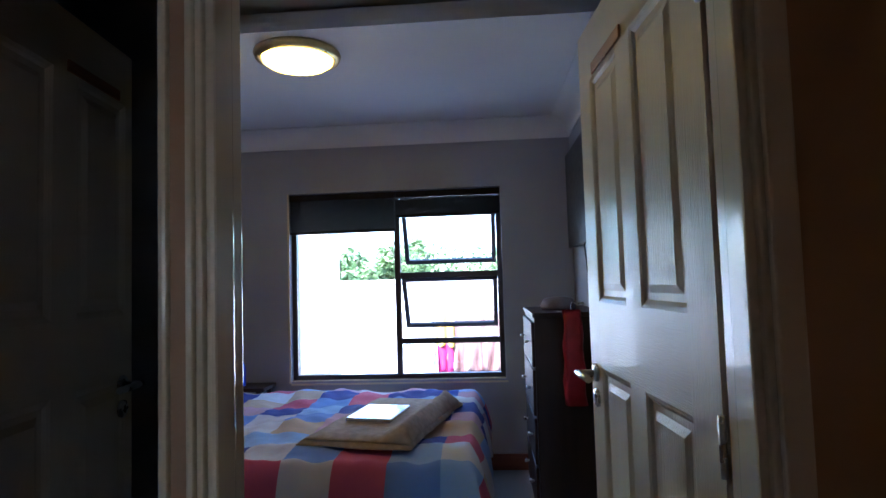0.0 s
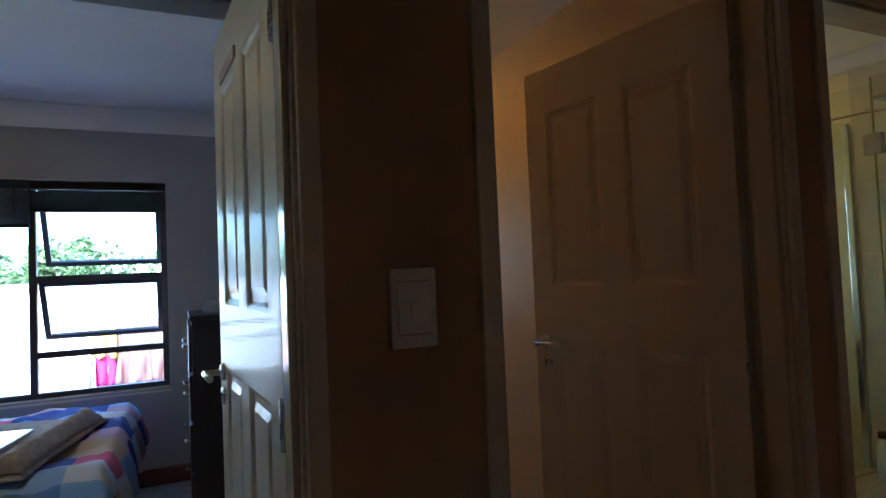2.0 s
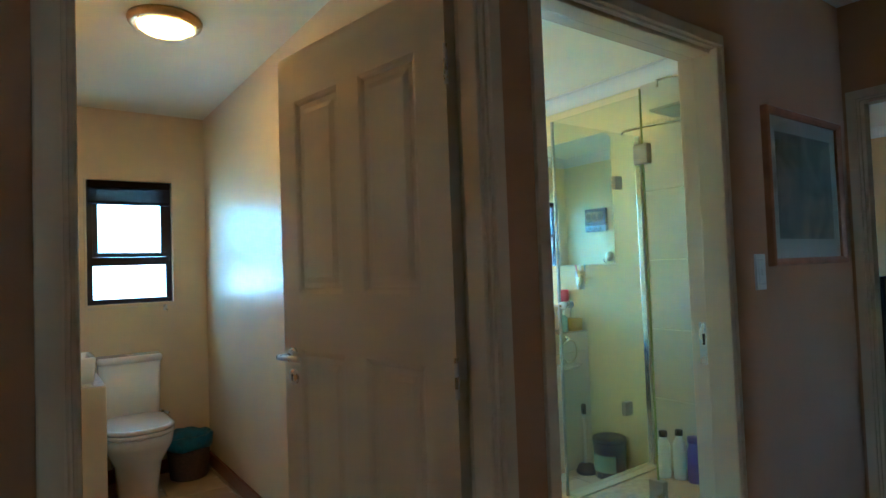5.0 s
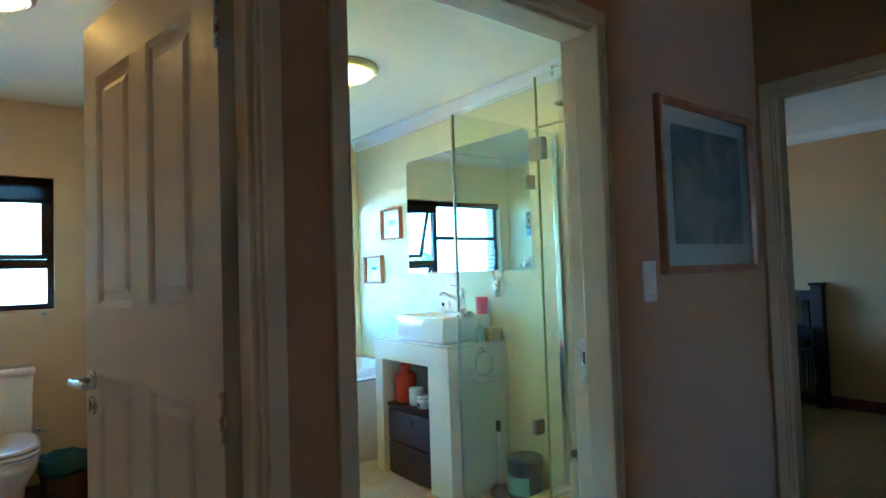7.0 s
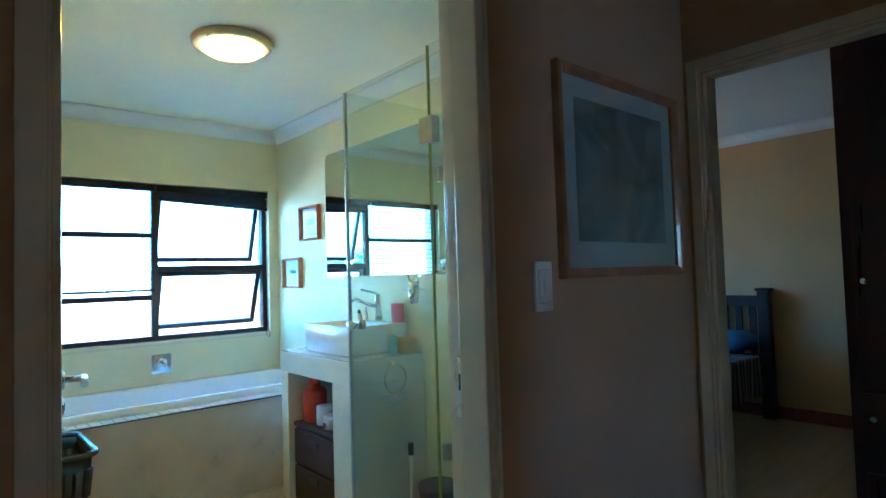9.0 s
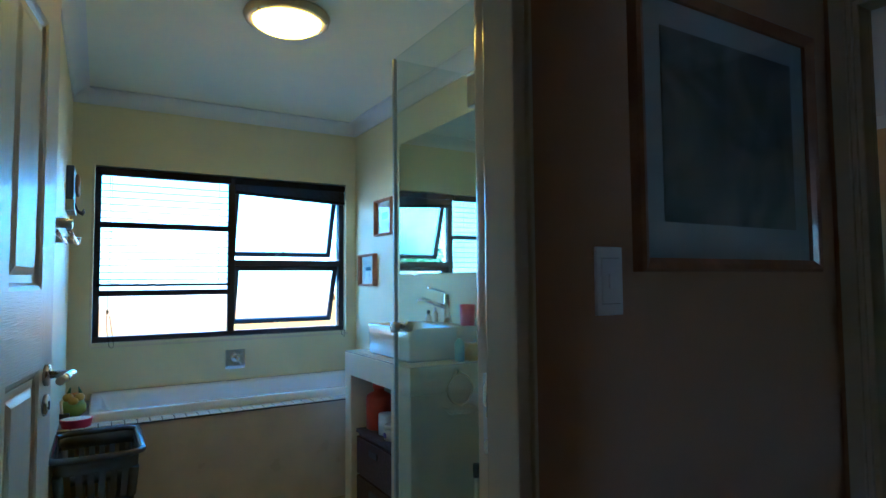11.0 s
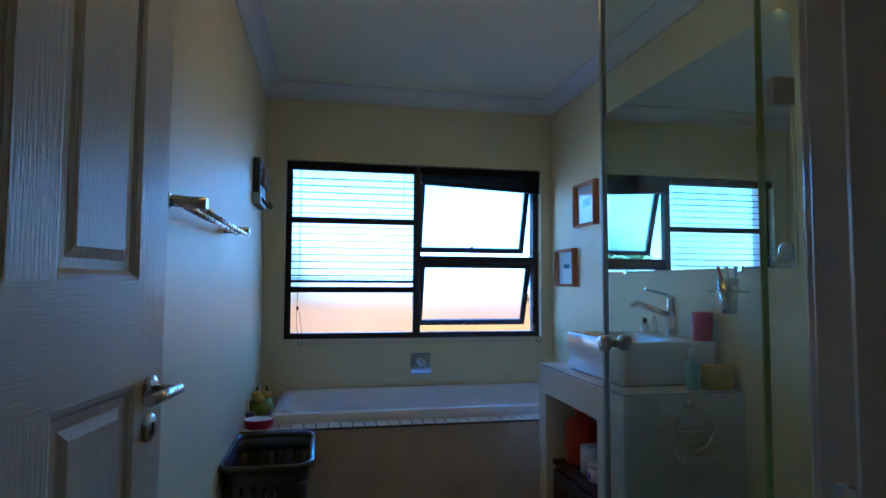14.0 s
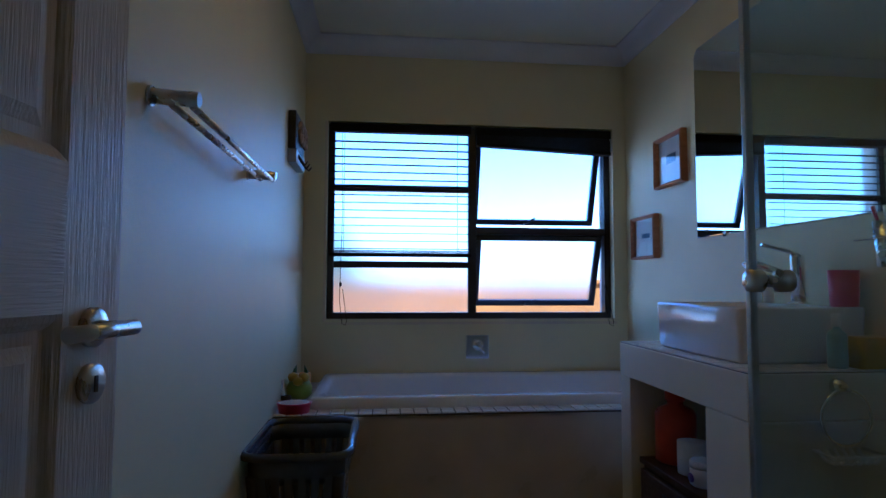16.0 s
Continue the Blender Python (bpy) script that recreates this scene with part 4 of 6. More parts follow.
def leaf_clump(bm, centre, r, n, size):
    """Loose leaves scattered in a ball: small tilted quads with a fold."""
    for _ in range(n):
        v = Vector((random.gauss(0, 1), random.gauss(0, 1), random.gauss(0, 0.8))).normalized() * r * random.random() ** 0.45
        p = Vector(centre) + v
        q = Euler((random.uniform(-1, 1), random.uniform(-1, 1), random.uniform(0, 6.3))).to_quaternion()
        s = size * random.uniform(0.6, 1.3)
        a, b, c, d = (bm.verts.new(p + q @ Vector(k)) for k in ((-s, 0, 0), (0, -0.45 * s, 0.12 * s), (s, 0, 0), (0, 0.45 * s, 0.12 * s)))
        bm.faces.new((a, b, c))
        bm.faces.new((a, c, d))


LEAVES = mat("green_foliage", (0.1, 0.17, 0.05), 0.6, vary=0.4, scale=3, bump=0.0, second=(0.26, 0.34, 0.12))
BARK = mat("grey_brown_bark", (0.12, 0.09, 0.06), 0.9, vary=0.3, scale=12, bump=0.5, bump_scale=30)


def tree(at, h, r, label, seed):
    random.seed(seed)
    root = thing("tree", label, "tree", pose(*at), group="garden trees")
    part("trunk", tube(bmesh.new(), [(0, 0, 0), (0.05, 0.02, h * 0.3), (0, 0.08, h * 0.62)], [0.13, 0.1, 0.06], 10), BARK, root)
    bm = bmesh.new()
    for k in range(7):
        a = k * 0.9
        tip = Vector((math.cos(a) * r * 0.7, math.sin(a) * r * 0.7, h * random.uniform(0.6, 0.95)))
        tube(bm, [(0, 0.05, h * random.uniform(0.3, 0.55)), tip * 0.6 + Vector((0, 0, h * 0.25)), tip], [0.05, 0.03, 0.012], 6)
    part("limbs", bm, BARK, root)
    bm = bmesh.new()
    for k in range(26):
        a = random.uniform(0, 6.28)
        d = r * random.random() ** 0.5
        leaf_clump(bm, (math.cos(a) * d, math.sin(a) * d, h * (0.66 + random.uniform(-0.24, 0.26))), r * random.uniform(0.28, 0.5), 150, 0.09)
    part("crown", bm, LEAVES, root)
    return root


tree((-1.9, 13.5, -0.25), 2.3, 0.75, "leafy green garden tree behind the white wall", 3)
tree((-0.75, 14.5, -0.25), 2.75, 0.8, "leafy green garden tree behind the white wall", 5)
tree((1.2, 15.8, -0.25), 2.4, 1.5, "leafy green garden tree behind the white wall", 7)
tree((1.95, 10.6, -0.25), 2.4, 0.75, "leafy green garden tree behind the white wall", 17)
tree((8.8, 10.0, -0.25), 3.6, 1.5, "leafy green garden tree behind the low wall", 13)

# washing on a stand outside the bedroom
CLOTH_R = mat("red_striped_cloth", (0.1, 0.004, 0.004), 0.9, vary=0.2, scale=5, bump=0.3, bump_scale=200, second=(0.4, 0.28, 0.24), stretch=(4, 1, 0.25))
CLOTH_P = mat("pink_cloth", (0.38, 0.02, 0.12), 0.9, vary=0.2, scale=10, bump=0.3, bump_scale=200)
CLOTH_Y = mat("yellow_cloth", (0.75, 0.5, 0.08), 0.9, vary=0.2, scale=10, bump=0.3, bump_scale=200)
root = thing("drying_rack", "metal drying rack on the sunlit paving", "drying rack")
for x in (0.55, 2.0):
    for y in (6.75, 7.25):
        part("leg", tube(bmesh.new(), [(x, y, -0.25), (x, 7.0, 0.98)], 0.012, 8), STEEL, root)
part("rail", tube(bmesh.new(), [(0.5, 7.0, 0.985), (2.05, 7.0, 0.985)], 0.01, 8), STEEL, root)


def hanging(name, x0, x1, z0, z1, y, material, label, category="laundry", folds=5, lean=0.0):
    bm = grid_sheet(bmesh.new(), 24, 14, lambda u, v: (x0 + (x1 - x0) * u + lean * (1 - v), y + 0.02 * math.sin(u * folds * 6.28) * (1.1 - v), z0 + (z1 - z0) * v - 0.015 * math.sin(u * 9)))
    ob = solid(name, bm, material, label, category)
    ob.modifiers.new("thickness", "SOLIDIFY").thickness = 0.006
    return ob


hanging("striped_towel", 0.77, 1.5, 0.3, 0.975, 6.985, CLOTH_R, "red and white striped towel hung to dry outside", lean=-0.16)
hanging("pink_shirt", 0.58, 0.74, 0.34, 0.68, 6.98, CLOTH_P, "pink cloth hung to dry outside", folds=2)
hanging("yellow_shirt", 0.57, 0.75, 0.66, 0.99, 6.975, CLOTH_Y, "yellow cloth hung to dry outside", folds=2)


# ---- bedroom ----
def patchwork(name, cols, size):
    """Square patches of dyed cotton, each one colour picked at random, with a weave."""
    m = mat(name, (0.5, 0.5, 0.5), 0.9, vary=0.1, scale=60, bump=0.35, bump_scale=350)
    nt = m.node_tree
    p = nt.nodes["Principled BSDF"]
    tc = nt.nodes.new("ShaderNodeTexCoord")
    dv = nt.nodes.new("ShaderNodeVectorMath")
    dv.operation, dv.inputs[1].default_value = "DIVIDE", (size, size, 9.0)
    fl = nt.nodes.new("ShaderNodeVectorMath")
    fl.operation = "FLOOR"
    wn2 = nt.nodes.new("ShaderNodeTexWhiteNoise")
    wn2.noise_dimensions = "2D"
    cr = nt.nodes.new("ShaderNodeValToRGB")
    cr.color_ramp.interpolation = "CONSTANT"
    for _ in range(len(cols) - 2):
        cr.color_ramp.elements.new(0.5)
    for k, c in enumerate(cols):
        cr.color_ramp.elements[k].position, cr.color_ramp.elements[k].color = k / len(cols), (*c, 1)
    nt.links.new(tc.outputs["UV"], dv.inputs[0])
    nt.links.new(dv.outputs[0], fl.inputs[0])
    nt.links.new(fl.outputs[0], wn2.inputs["Vector"])
    nt.links.new(wn2.outputs["Value"], cr.inputs[0])
    nt.links.new(cr.outputs[0], p.inputs["Base Color"])
    return m


DUVET = patchwork("patchwork_cotton", [(0.62, 0.62, 0.66), (0.16, 0.26, 0.6), (0.5, 0.09, 0.15), (0.04, 0.05, 0.26), (0.55, 0.52, 0.55), (0.5, 0.38, 0.26), (0.3, 0.44, 0.72), (0.48, 0.3, 0.36)], 0.21)
root = thing("double_bed", "double bed on a dark base, foot towards the window", "bed")
part("base", a_box(-1.05, 0.97, 3.5, 4.9, 0.08, 0.3, 0.02), DARKWOOD, root, "dark bed base")
part("mattress", a_box(-1.05, 0.98, 3.48, 4.92, 0.301, 0.56, 0.05), PLASTIC_W, root, "white mattress")
for x in (-0.95, 0.88):
    for y in (3.58, 4.8):
        part("leg", lathe(bmesh.new(), [(0.03, 0.0), (0.035, 0.081)], (x, y, 0), 12), DARKWOOD, root)
part("headboard", a_box(-1.16, -1.08, 3.3, 4.98, 0.0, 1.05, 0.01), DARKWOOD, root, "dark wooden headboard")


def duvet_point(u, v):
    """Height of a duvet laid over the bed, hanging over three sides."""
    x, y = -1.0 + 2.28 * u, 3.06 + 2.2 * v
    dx, dy0, dy1 = max(0.0, x - 1.0), max(0.0, 3.45 - y), max(0.0, y - 4.94)
    over = max(dx, dy0, dy1)
    z = 0.612 + 0.03 * noise.noise(Vector((x * 3.2, y * 3.2, 0.0))) + 0.02 * noise.noise(Vector((x * 9 + y * 3, y * 6, 2.0))) + 0.009 * noise.noise(Vector((x * 18 - y * 9, y * 14, 5.0)))
    px, py = x, y
    if over > 0:
        soft = over + 0.07
        z -= soft * soft / (soft + 0.1) - 0.029
        px = 1.0 + 0.1 * (1 - math.exp(-dx * 6)) + 0.012 * math.sin(y * 22) * min(1, dx * 8) if dx else x
        py = (3.45 - 0.15 * (1 - math.exp(-dy0 * 5)) - 0.012 * math.sin(x * 19) * min(1, dy0 * 8)) if dy0 else (4.94 + 0.05 * (1 - math.exp(-dy1 * 12)) if dy1 else y)
    return (px, py, z)


bm = grid_sheet(bmesh.new(), 96, 96, duvet_point)
uvl = bm.loops.layers.uv.new("UVMap")
bm.verts.index_update()
for f in bm.faces:
    for l in f.loops:
        k = l.vert.index
        l[uvl].uv = ((k // 97) / 96 * 2.28, (k % 97) / 96 * 2.28)
duvet = solid("duvet", bm, DUVET, "patchwork duvet in blue, red, cream and white squares on the bed", "duvet")
duvet.modifiers.new("thickness", "SOLIDIFY").thickness = 0.02

FLEECE = mat("beige_fleece", (0.36, 0.29, 0.23), 0.95, vary=0.2, scale=30, bump=0.7, bump_scale=160)


def rumpled(bm, w, d, h, seed, bulge=0.0):
    """A soft folded cloth: rounded edges, creases along it, and a thicker roll on its far side."""
    def top(u, v):
        x, y = (u - 0.5) * w, (v - 0.5) * d
        edge = min(1.0, 14 * min(u, 1 - u, v, 1 - v)) ** 0.5
        crease = 0.35 * noise.noise(Vector((x * 26, y * 5, seed))) + 0.3 * noise.noise(Vector((x * 9, y * 16, seed + 3)))
        roll = bulge * math.exp(-((u - 0.88) / 0.1) ** 2)
        wob = 0.02 * noise.noise(Vector((y * 6, x * 6, seed + 9)))
        return (x + wob, y + 0.8 * wob, (h + roll) * edge * (1 + 0.5 * crease) + 0.002)
    grid_sheet(bm, 44, 60, top)
    for e in bmesh.ops.extrude_edge_only(bm, edges=[e for e in bm.edges if e.is_boundary])["geom"]:
        if isinstance(e, bmesh.types.BMVert):
            e.co.z = 0.0
    bmesh.ops.holes_fill(bm, edges=[e for e in bm.edges if e.is_boundary], sides=0)
    return bm


root = thing("folded_blanket", "beige fleece blanket, folded and rumpled, on the patchwork duvet", "blanket", pose(0.6, 4.02, 0.628, 0, 0, -12))
part("lower_fold", rumpled(bmesh.new(), 0.5, 0.9, 0.024, 1.0), FLEECE, root)
bm = rumpled(bmesh.new(), 0.47, 0.86, 0.014, 5.0, 0.045)
bmesh.ops.translate(bm, verts=bm.verts, vec=(0.005, 0.0, 0.02))
part("upper_fold", bm, FLEECE, root)
root = thing("laptop", "closed silver laptop lying on the folded blanket", "laptop", pose(0.55, 4.0, 0.669, 0, 0, 80))
SILVER = mat("pale_aluminium", (0.75, 0.76, 0.78), 0.25, metal=0.7, vary=0.03, scale=20, bump=0.02)
part("lower_case", a_box(-0.15, 0.15, -0.11, 0.11, 0, 0.009, 0.003), SILVER, root)
part("lid", a_box(-0.15, 0.15, -0.11, 0.11, 0.0095, 0.016, 0.003), SILVER, root)

root = thing("bedside_table", "dark wooden bedside table beside the bed head", "table")
part("top", a_box(-1.75, -0.42, 5.0, 5.235, 0.6, 0.625, 0.004), DARKWOOD, root)
for x in (-1.72, -0.46):
    for y in (5.02, 5.21):
        part("leg", a_box(x - 0.016, x + 0.016, y - 0.016, y + 0.016, 0.0, 0.6), DARKWOOD, root)
BLUEP = mat("bright_blue_plastic", (0.02, 0.05, 0.45), 0.3, vary=0.15, scale=20, bump=0.02)
root = thing("water_bottle", "bright blue plastic bottle on the bedside table", "bottle", pose(-0.62, 5.1, 0.625))
part("body", lathe(bmesh.new(), [(0.03, 0), (0.036, 0.01), (0.036, 0.12), (0.028, 0.15), (0.014, 0.17)], (0, 0, 0), 20), BLUEP, root)
part("cap", lathe(bmesh.new(), [(0.016, 0.1705), (0.016, 0.195), (0.01, 0.2)], (0, 0, 0), 16), PLASTIC_W, root)

root = thing("chest_of_drawers", "tall dark stained wooden chest of drawers by the bedroom wall", "chest of drawers")
part("carcass", a_box(1.33, 1.695, 4.25, 4.95, 0.06, 1.1, 0.004), DARKWOOD, root)
part("top", a_box(1.32, 1.698, 4.24, 4.96, 1.1005, 1.125, 0.004), DARKWOOD, root)
part("plinth", a_box(1.34, 1.69, 4.26, 4.94, 0.0, 0.0595), DARKWOOD, root)
for z in (0.09, 0.34, 0.59, 0.84):
    d = part("drawer_front", a_box(1.314, 1.3295, 4.27, 4.93, z, z + 0.235, 0.004), DARKWOOD, root)
    for y in (4.42, 4.78):
        part("knob", lathe(bmesh.new(), [(0.006, 1.3135), (0.008, 1.30), (0.014, 1.294), (0.01, 1.287), (0.003, 1.285)], (0, y, z + 0.12), 12, "x"), STEEL, d)
RED = mat("red_quilted_nylon", (0.45, 0.02, 0.03), 0.5, vary=0.25, scale=14, bump=0.5, bump_scale=40)


def garment(name, x, y, z0, z1, w, material, label):
    root = thing(name, label, "garment")
    loops = []
    for k in range(9):
        f = k / 8
        z = z1 + (z0 - z1) * f
        ww = w * (0.25 + 0.75 * min(1, f * 3.2)) * (1 + 0.08 * math.sin(k * 1.7))
        loops.append([(px + 0.006 * math.sin(k * 2 + py * 40), py, z) for px, py, _ in rounded(x, y, 0, 0.09 + 0.02 * f, ww, 0.025, 4)])
    part("cloth", loft(bmesh.new(), loops), material, root)
    part("hook", tube(bmesh.new(), [(x + 0.06, y, z1 + 0.03), (x, y, z1 + 0.035), (x - 0.005, y, z1 - 0.01)], 0.006, 8), STEEL, root)
    return root


garment("red_jacket", 1.52, 4.2, 0.66, 1.14, 0.075, RED, "red quilted jacket hung beside the dark chest")
garment("dark_trousers", 1.605, 3.75, 0.12, 1.0, 0.2, mat("dark_maroon_cloth", (0.06, 0.012, 0.012), 0.9, vary=0.3, scale=20, bump=0.4), "dark maroon trousers hung on the bedroom wall")
root = thing("flat_cap", "grey cap lying on the chest of drawers", "cap", pose(1.5, 4.6, 1.1255))
part("crown", lathe(bmesh.new(), [(0.1, 0), (0.1, 0.03), (0.08, 0.06), (0.03, 0.07)], (0, 0, 0), 24, sy=1.25), mat("grey_felt", (0.16, 0.15, 0.16), 0.9, vary=0.15, scale=20, bump=0.4), root)
root = thing("television", "flat black television mounted on the bedroom wall", "television")
BLACKP = mat("black_plastic", (0.015, 0.015, 0.017), 0.35, vary=0.2, scale=20, bump=0.05)
part("screen", a_box(1.645, 1.68, 4.15, 5.1, 1.5, 2.12, 0.005), BLACKP, root)
part("bracket", a_box(1.6805, 1.699, 4.5, 4.75, 1.7, 1.95), BLACKP, root)
part("cable", tube(bmesh.new(), [(1.665, 4.6, 1.5), (1.68, 4.6, 1.3), (1.685, 4.62, 1.14)], 0.004, 6), BLACKP, root)

# ---- spare room ----
root = thing("single_bed", "dark slatted wooden single bed with a striped cover", "bed", pose(0, 0.13, 0))
for y in (2.78, 3.98):
    part("headboard_post", a_box(7.94, 8.03, y - 0.045, y + 0.045, 0, 1.06, 0.006), DARKWOOD, root)
    part("post_cap", a_box(7.93, 8.04, y - 0.055, y + 0.055, 1.0605, 1.085, 0.006), DARKWOOD, root)
part("top_rail", a_box(7.955, 8.015, 2.826, 3.934, 0.93, 1.02, 0.005), DARKWOOD, root)
part("lower_rail", a_box(7.955, 8.015, 2.826, 3.934, 0.45, 0.53, 0.005), DARKWOOD, root)
for k in range(10):
    y = 2.88 + k * 0.112
    part("slat", a_box(7.97, 8.0, y - 0.025, y + 0.025, 0.5305, 0.9295), DARKWOOD, root)
part("side_rail", a_box(6.05, 7.9395, 2.79, 2.825, 0.22, 0.36, 0.004), DARKWOOD, root)
part("side_rail", a_box(6.05, 7.9395, 3.935, 3.97, 0.22, 0.36, 0.004), DARKWOOD, root)
part("mattress", a_box(6.06, 7.93, 2.83, 3.93, 0.3, 0.52, 0.04), PLASTIC_W, root)
for y in (2.8, 3.95):
    part("foot_post", a_box(5.98, 6.05, y - 0.035, y + 0.035, 0, 0.55, 0.005), DARKWOOD, root)


def striped(name, cols, pitch, axis):
    m = mat(name, (0.4, 0.4, 0.4), 0.95, vary=0.1, scale=50, bump=0.4, bump_scale=250)
    nt = m.node_tree
    p = nt.nodes["Principled BSDF"]
    tc = nt.nodes.new("ShaderNodeTexCoord")
    sp = nt.nodes.new("ShaderNodeSeparateXYZ")
    md = nt.nodes.new("ShaderNodeMath")
    md.operation, md.inputs[1].default_value = "DIVIDE", pitch
    fr = nt.nodes.new("ShaderNodeMath")
    fr.operation = "FRACT"
    cr = nt.nodes.new("ShaderNodeValToRGB")
    cr.color_ramp.interpolation = "CONSTANT"
    for _ in range(len(cols) - 2):
        cr.color_ramp.elements.new(0.5)
    for k, c in enumerate(cols):
        cr.color_ramp.elements[k].position, cr.color_ramp.elements[k].color = k / len(cols), (*c, 1)
    nt.links.new(tc.outputs["Object"], sp.inputs[0])
    nt.links.new(sp.outputs[axis], md.inputs[0])
    nt.links.new(md.outputs[0], fr.inputs[0])
    nt.links.new(fr.outputs[0], cr.inputs[0])
    nt.links.new(cr.outputs[0], p.inputs["Base Color"])
    return m


STRIPES = striped("brown_striped_blanket", [(0.35, 0.28, 0.22), (0.07, 0.05, 0.05), (0.22, 0.16, 0.13), (0.06, 0.045, 0.05)], 0.13, 0)
bm = grid_sheet(bmesh.new(), 40, 40, lambda u, v: (6.02 + 1.68 * u, (2.74 if v < 0.25 else 2.74 + (v - 0.25) * 1.7) + 0.012 * math.sin(u * 30) * max(0, 0.25 - v) * 4, (0.24 + 0.31 * min(1, v / 0.25)) if v < 0.25 else 0.555 + 0.01 * noise.noise(Vector((u * 9, v * 9, 0)))))
ob = solid("striped_blanket", bm, STRIPES, "brown striped blanket hanging over the single bed", "blanket")
ob.location.y = 0.13
ob.modifiers.new("thickness", "SOLIDIFY").thickness = 0.012


def pillow(name, cx, cy, z, w, d, h, material, label):
    loops = []
    for k in range(9):
        a = math.pi * k / 8
        s = max(0.05, math.sin(a)) ** 0.35
        loops.append(rounded(cx, cy, z + h / 2 - h / 2 * math.cos(a), w * s, d * s, 0.07 * s, 4))
    return solid(name, loft(bmesh.new(), loops), material, label, "pillow")


pillow("pillow", 7.76, 3.21, 0.57, 0.34, 0.55, 0.17, mat("slate_blue_cotton", (0.12, 0.16, 0.3), 0.9, vary=0.15, scale=9, bump=0.4, bump_scale=60), "slate blue pillow against the slatted headboard")

root = thing("wardrobe", "tall dark mahogany wardrobe with small knobs", "wardrobe")
MAHOG = mat("dark_mahogany", (0.05, 0.014, 0.012), 0.3, vary=0.3, scale=4, bump=0.15, bump_scale=30, stretch=(4, 4, 0.3), coat=0.2)
part("carcass", a_box(5.7, 6.3, 0.3, 1.765, 0.0, 2.3, 0.004), MAHOG, root)
for y0, y1 in ((0.32, 1.015), (1.02, 1.72)):
    d = part("wardrobe_door", a_box(5.678, 5.6995, y0, y1, 0.75, 2.27, 0.004), MAHOG, root)
    part("knob", lathe(bmesh.new(), [(0.006, 5.6775), (0.013, 5.66), (0.008, 5.652)], (0, y1 - 0.035, 1.2), 12, "x"), STEEL, d)
for z in (0.08, 0.41):
    d = part("drawer_front", a_box(5.678, 5.6995, 0.32, 1.72, z, z + 0.32, 0.004), MAHOG, root)
    for y in (0.5, 1.68):
        part("knob", lathe(bmesh.new(), [(0.006, 5.6775), (0.013, 5.66), (0.008, 5.652)], (0, y, z + 0.22), 12, "x"), STEEL, d)

# ---- toilet room ----
root = thing("toilet", "white ceramic toilet with a closed lid and low cistern", "toilet", pose(2.315, 5.245, 0))
bm = bmesh.new()
loft(bm, [rounded(0, -0.29, 0.0, 0.22, 0.42, 0.09), rounded(0, -0.29, 0.06, 0.21, 0.40, 0.09), rounded(0, -0.30, 0.22, 0.25, 0.44, 0.11), rounded(0, -0.36, 0.33, 0.35, 0.52, 0.16), rounded(0, -0.37, 0.395, 0.365, 0.54, 0.17), rounded(0, -0.37, 0.40, 0.35, 0.52, 0.16)])
part("pan", bm, CERAMIC, root)
bm = bmesh.new()
loft(bm, [rounded(0, -0.385, 0.402, 0.35, 0.5, 0.15), rounded(0, -0.385, 0.41, 0.37, 0.52, 0.16), rounded(0, -0.385, 0.423, 0.37, 0.52, 0.16), rounded(0, -0.385, 0.428, 0.36, 0.51, 0.155)])
part("seat", bm, CERAMIC, root)
bm = bmesh.new()
loft(bm, [rounded(0, -0.385, 0.431, 0.36, 0.51, 0.155), rounded(0, -0.385, 0.437, 0.372, 0.522, 0.16), rounded(0, -0.385, 0.449, 0.37, 0.52, 0.16), rounded(0, -0.385, 0.457, 0.33, 0.48, 0.14)])
part("lid", bm, CERAMIC, root)
bm = bmesh.new()
loft(bm, [rounded(0, -0.085, 0.40, 0.30, 0.14, 0.03), rounded(0, -0.087, 0.46, 0.33, 0.15, 0.03), rounded(0, -0.087, 0.775, 0.35, 0.16, 0.03)])
part("cistern", bm, CERAMIC, root)
part("cistern_lid", loft(bmesh.new(), [rounded(0, -0.089, 0.7755, 0.365, 0.17, 0.03), rounded(0, -0.089, 0.805, 0.37, 0.175, 0.03), rounded(0, -0.089, 0.82, 0.35, 0.155, 0.03)]), CERAMIC, root)
part("flush_button", lathe(bmesh.new(), [(0.022, 0.82), (0.022, 0.826), (0.01, 0.828)], (0, -0.09, 0), 16), CHROME, root)
part("water_pipe", tube(bmesh.new(), [(0.15, -0.03, 0.46), (0.2, -0.03, 0.42), (0.24, -0.012, 0.4)], 0.008, 8), STEEL, root)

root = thing("waste_bin", "woven dark waste bin lined with a blue plastic bag", "bin", pose(2.64, 5.06, 0))
WEAVE = mat("dark_brown_weave", (0.06, 0.03, 0.022), 0.7, vary=0.4, scale=60, bump=0.9, bump_scale=90)
BLUEBAG = mat("blue_plastic_bag", (0.02, 0.13, 0.3), 0.35, vary=0.3, scale=25, bump=0.6, bump_scale=50)
part("bin_body", lathe(bmesh.new(), [(0.10, 0), (0.115, 0.01), (0.135, 0.24), (0.12, 0.24), (0.1, 0.02)], (0, 0, 0), 28), WEAVE, root)
bm = lathe(bmesh.new(), [(0.142, 0.2), (0.146, 0.23), (0.15, 0.275), (0.138, 0.285), (0.115, 0.255), (0.1, 0.1)], (0, 0, 0), 40)
for v in bm.verts:
    n3 = noise.noise(v.co * 22)
    v.co += Vector((v.co.x, v.co.y, 0)) * 0.08 * n3 + Vector((0, 0, 0.018 * n3))
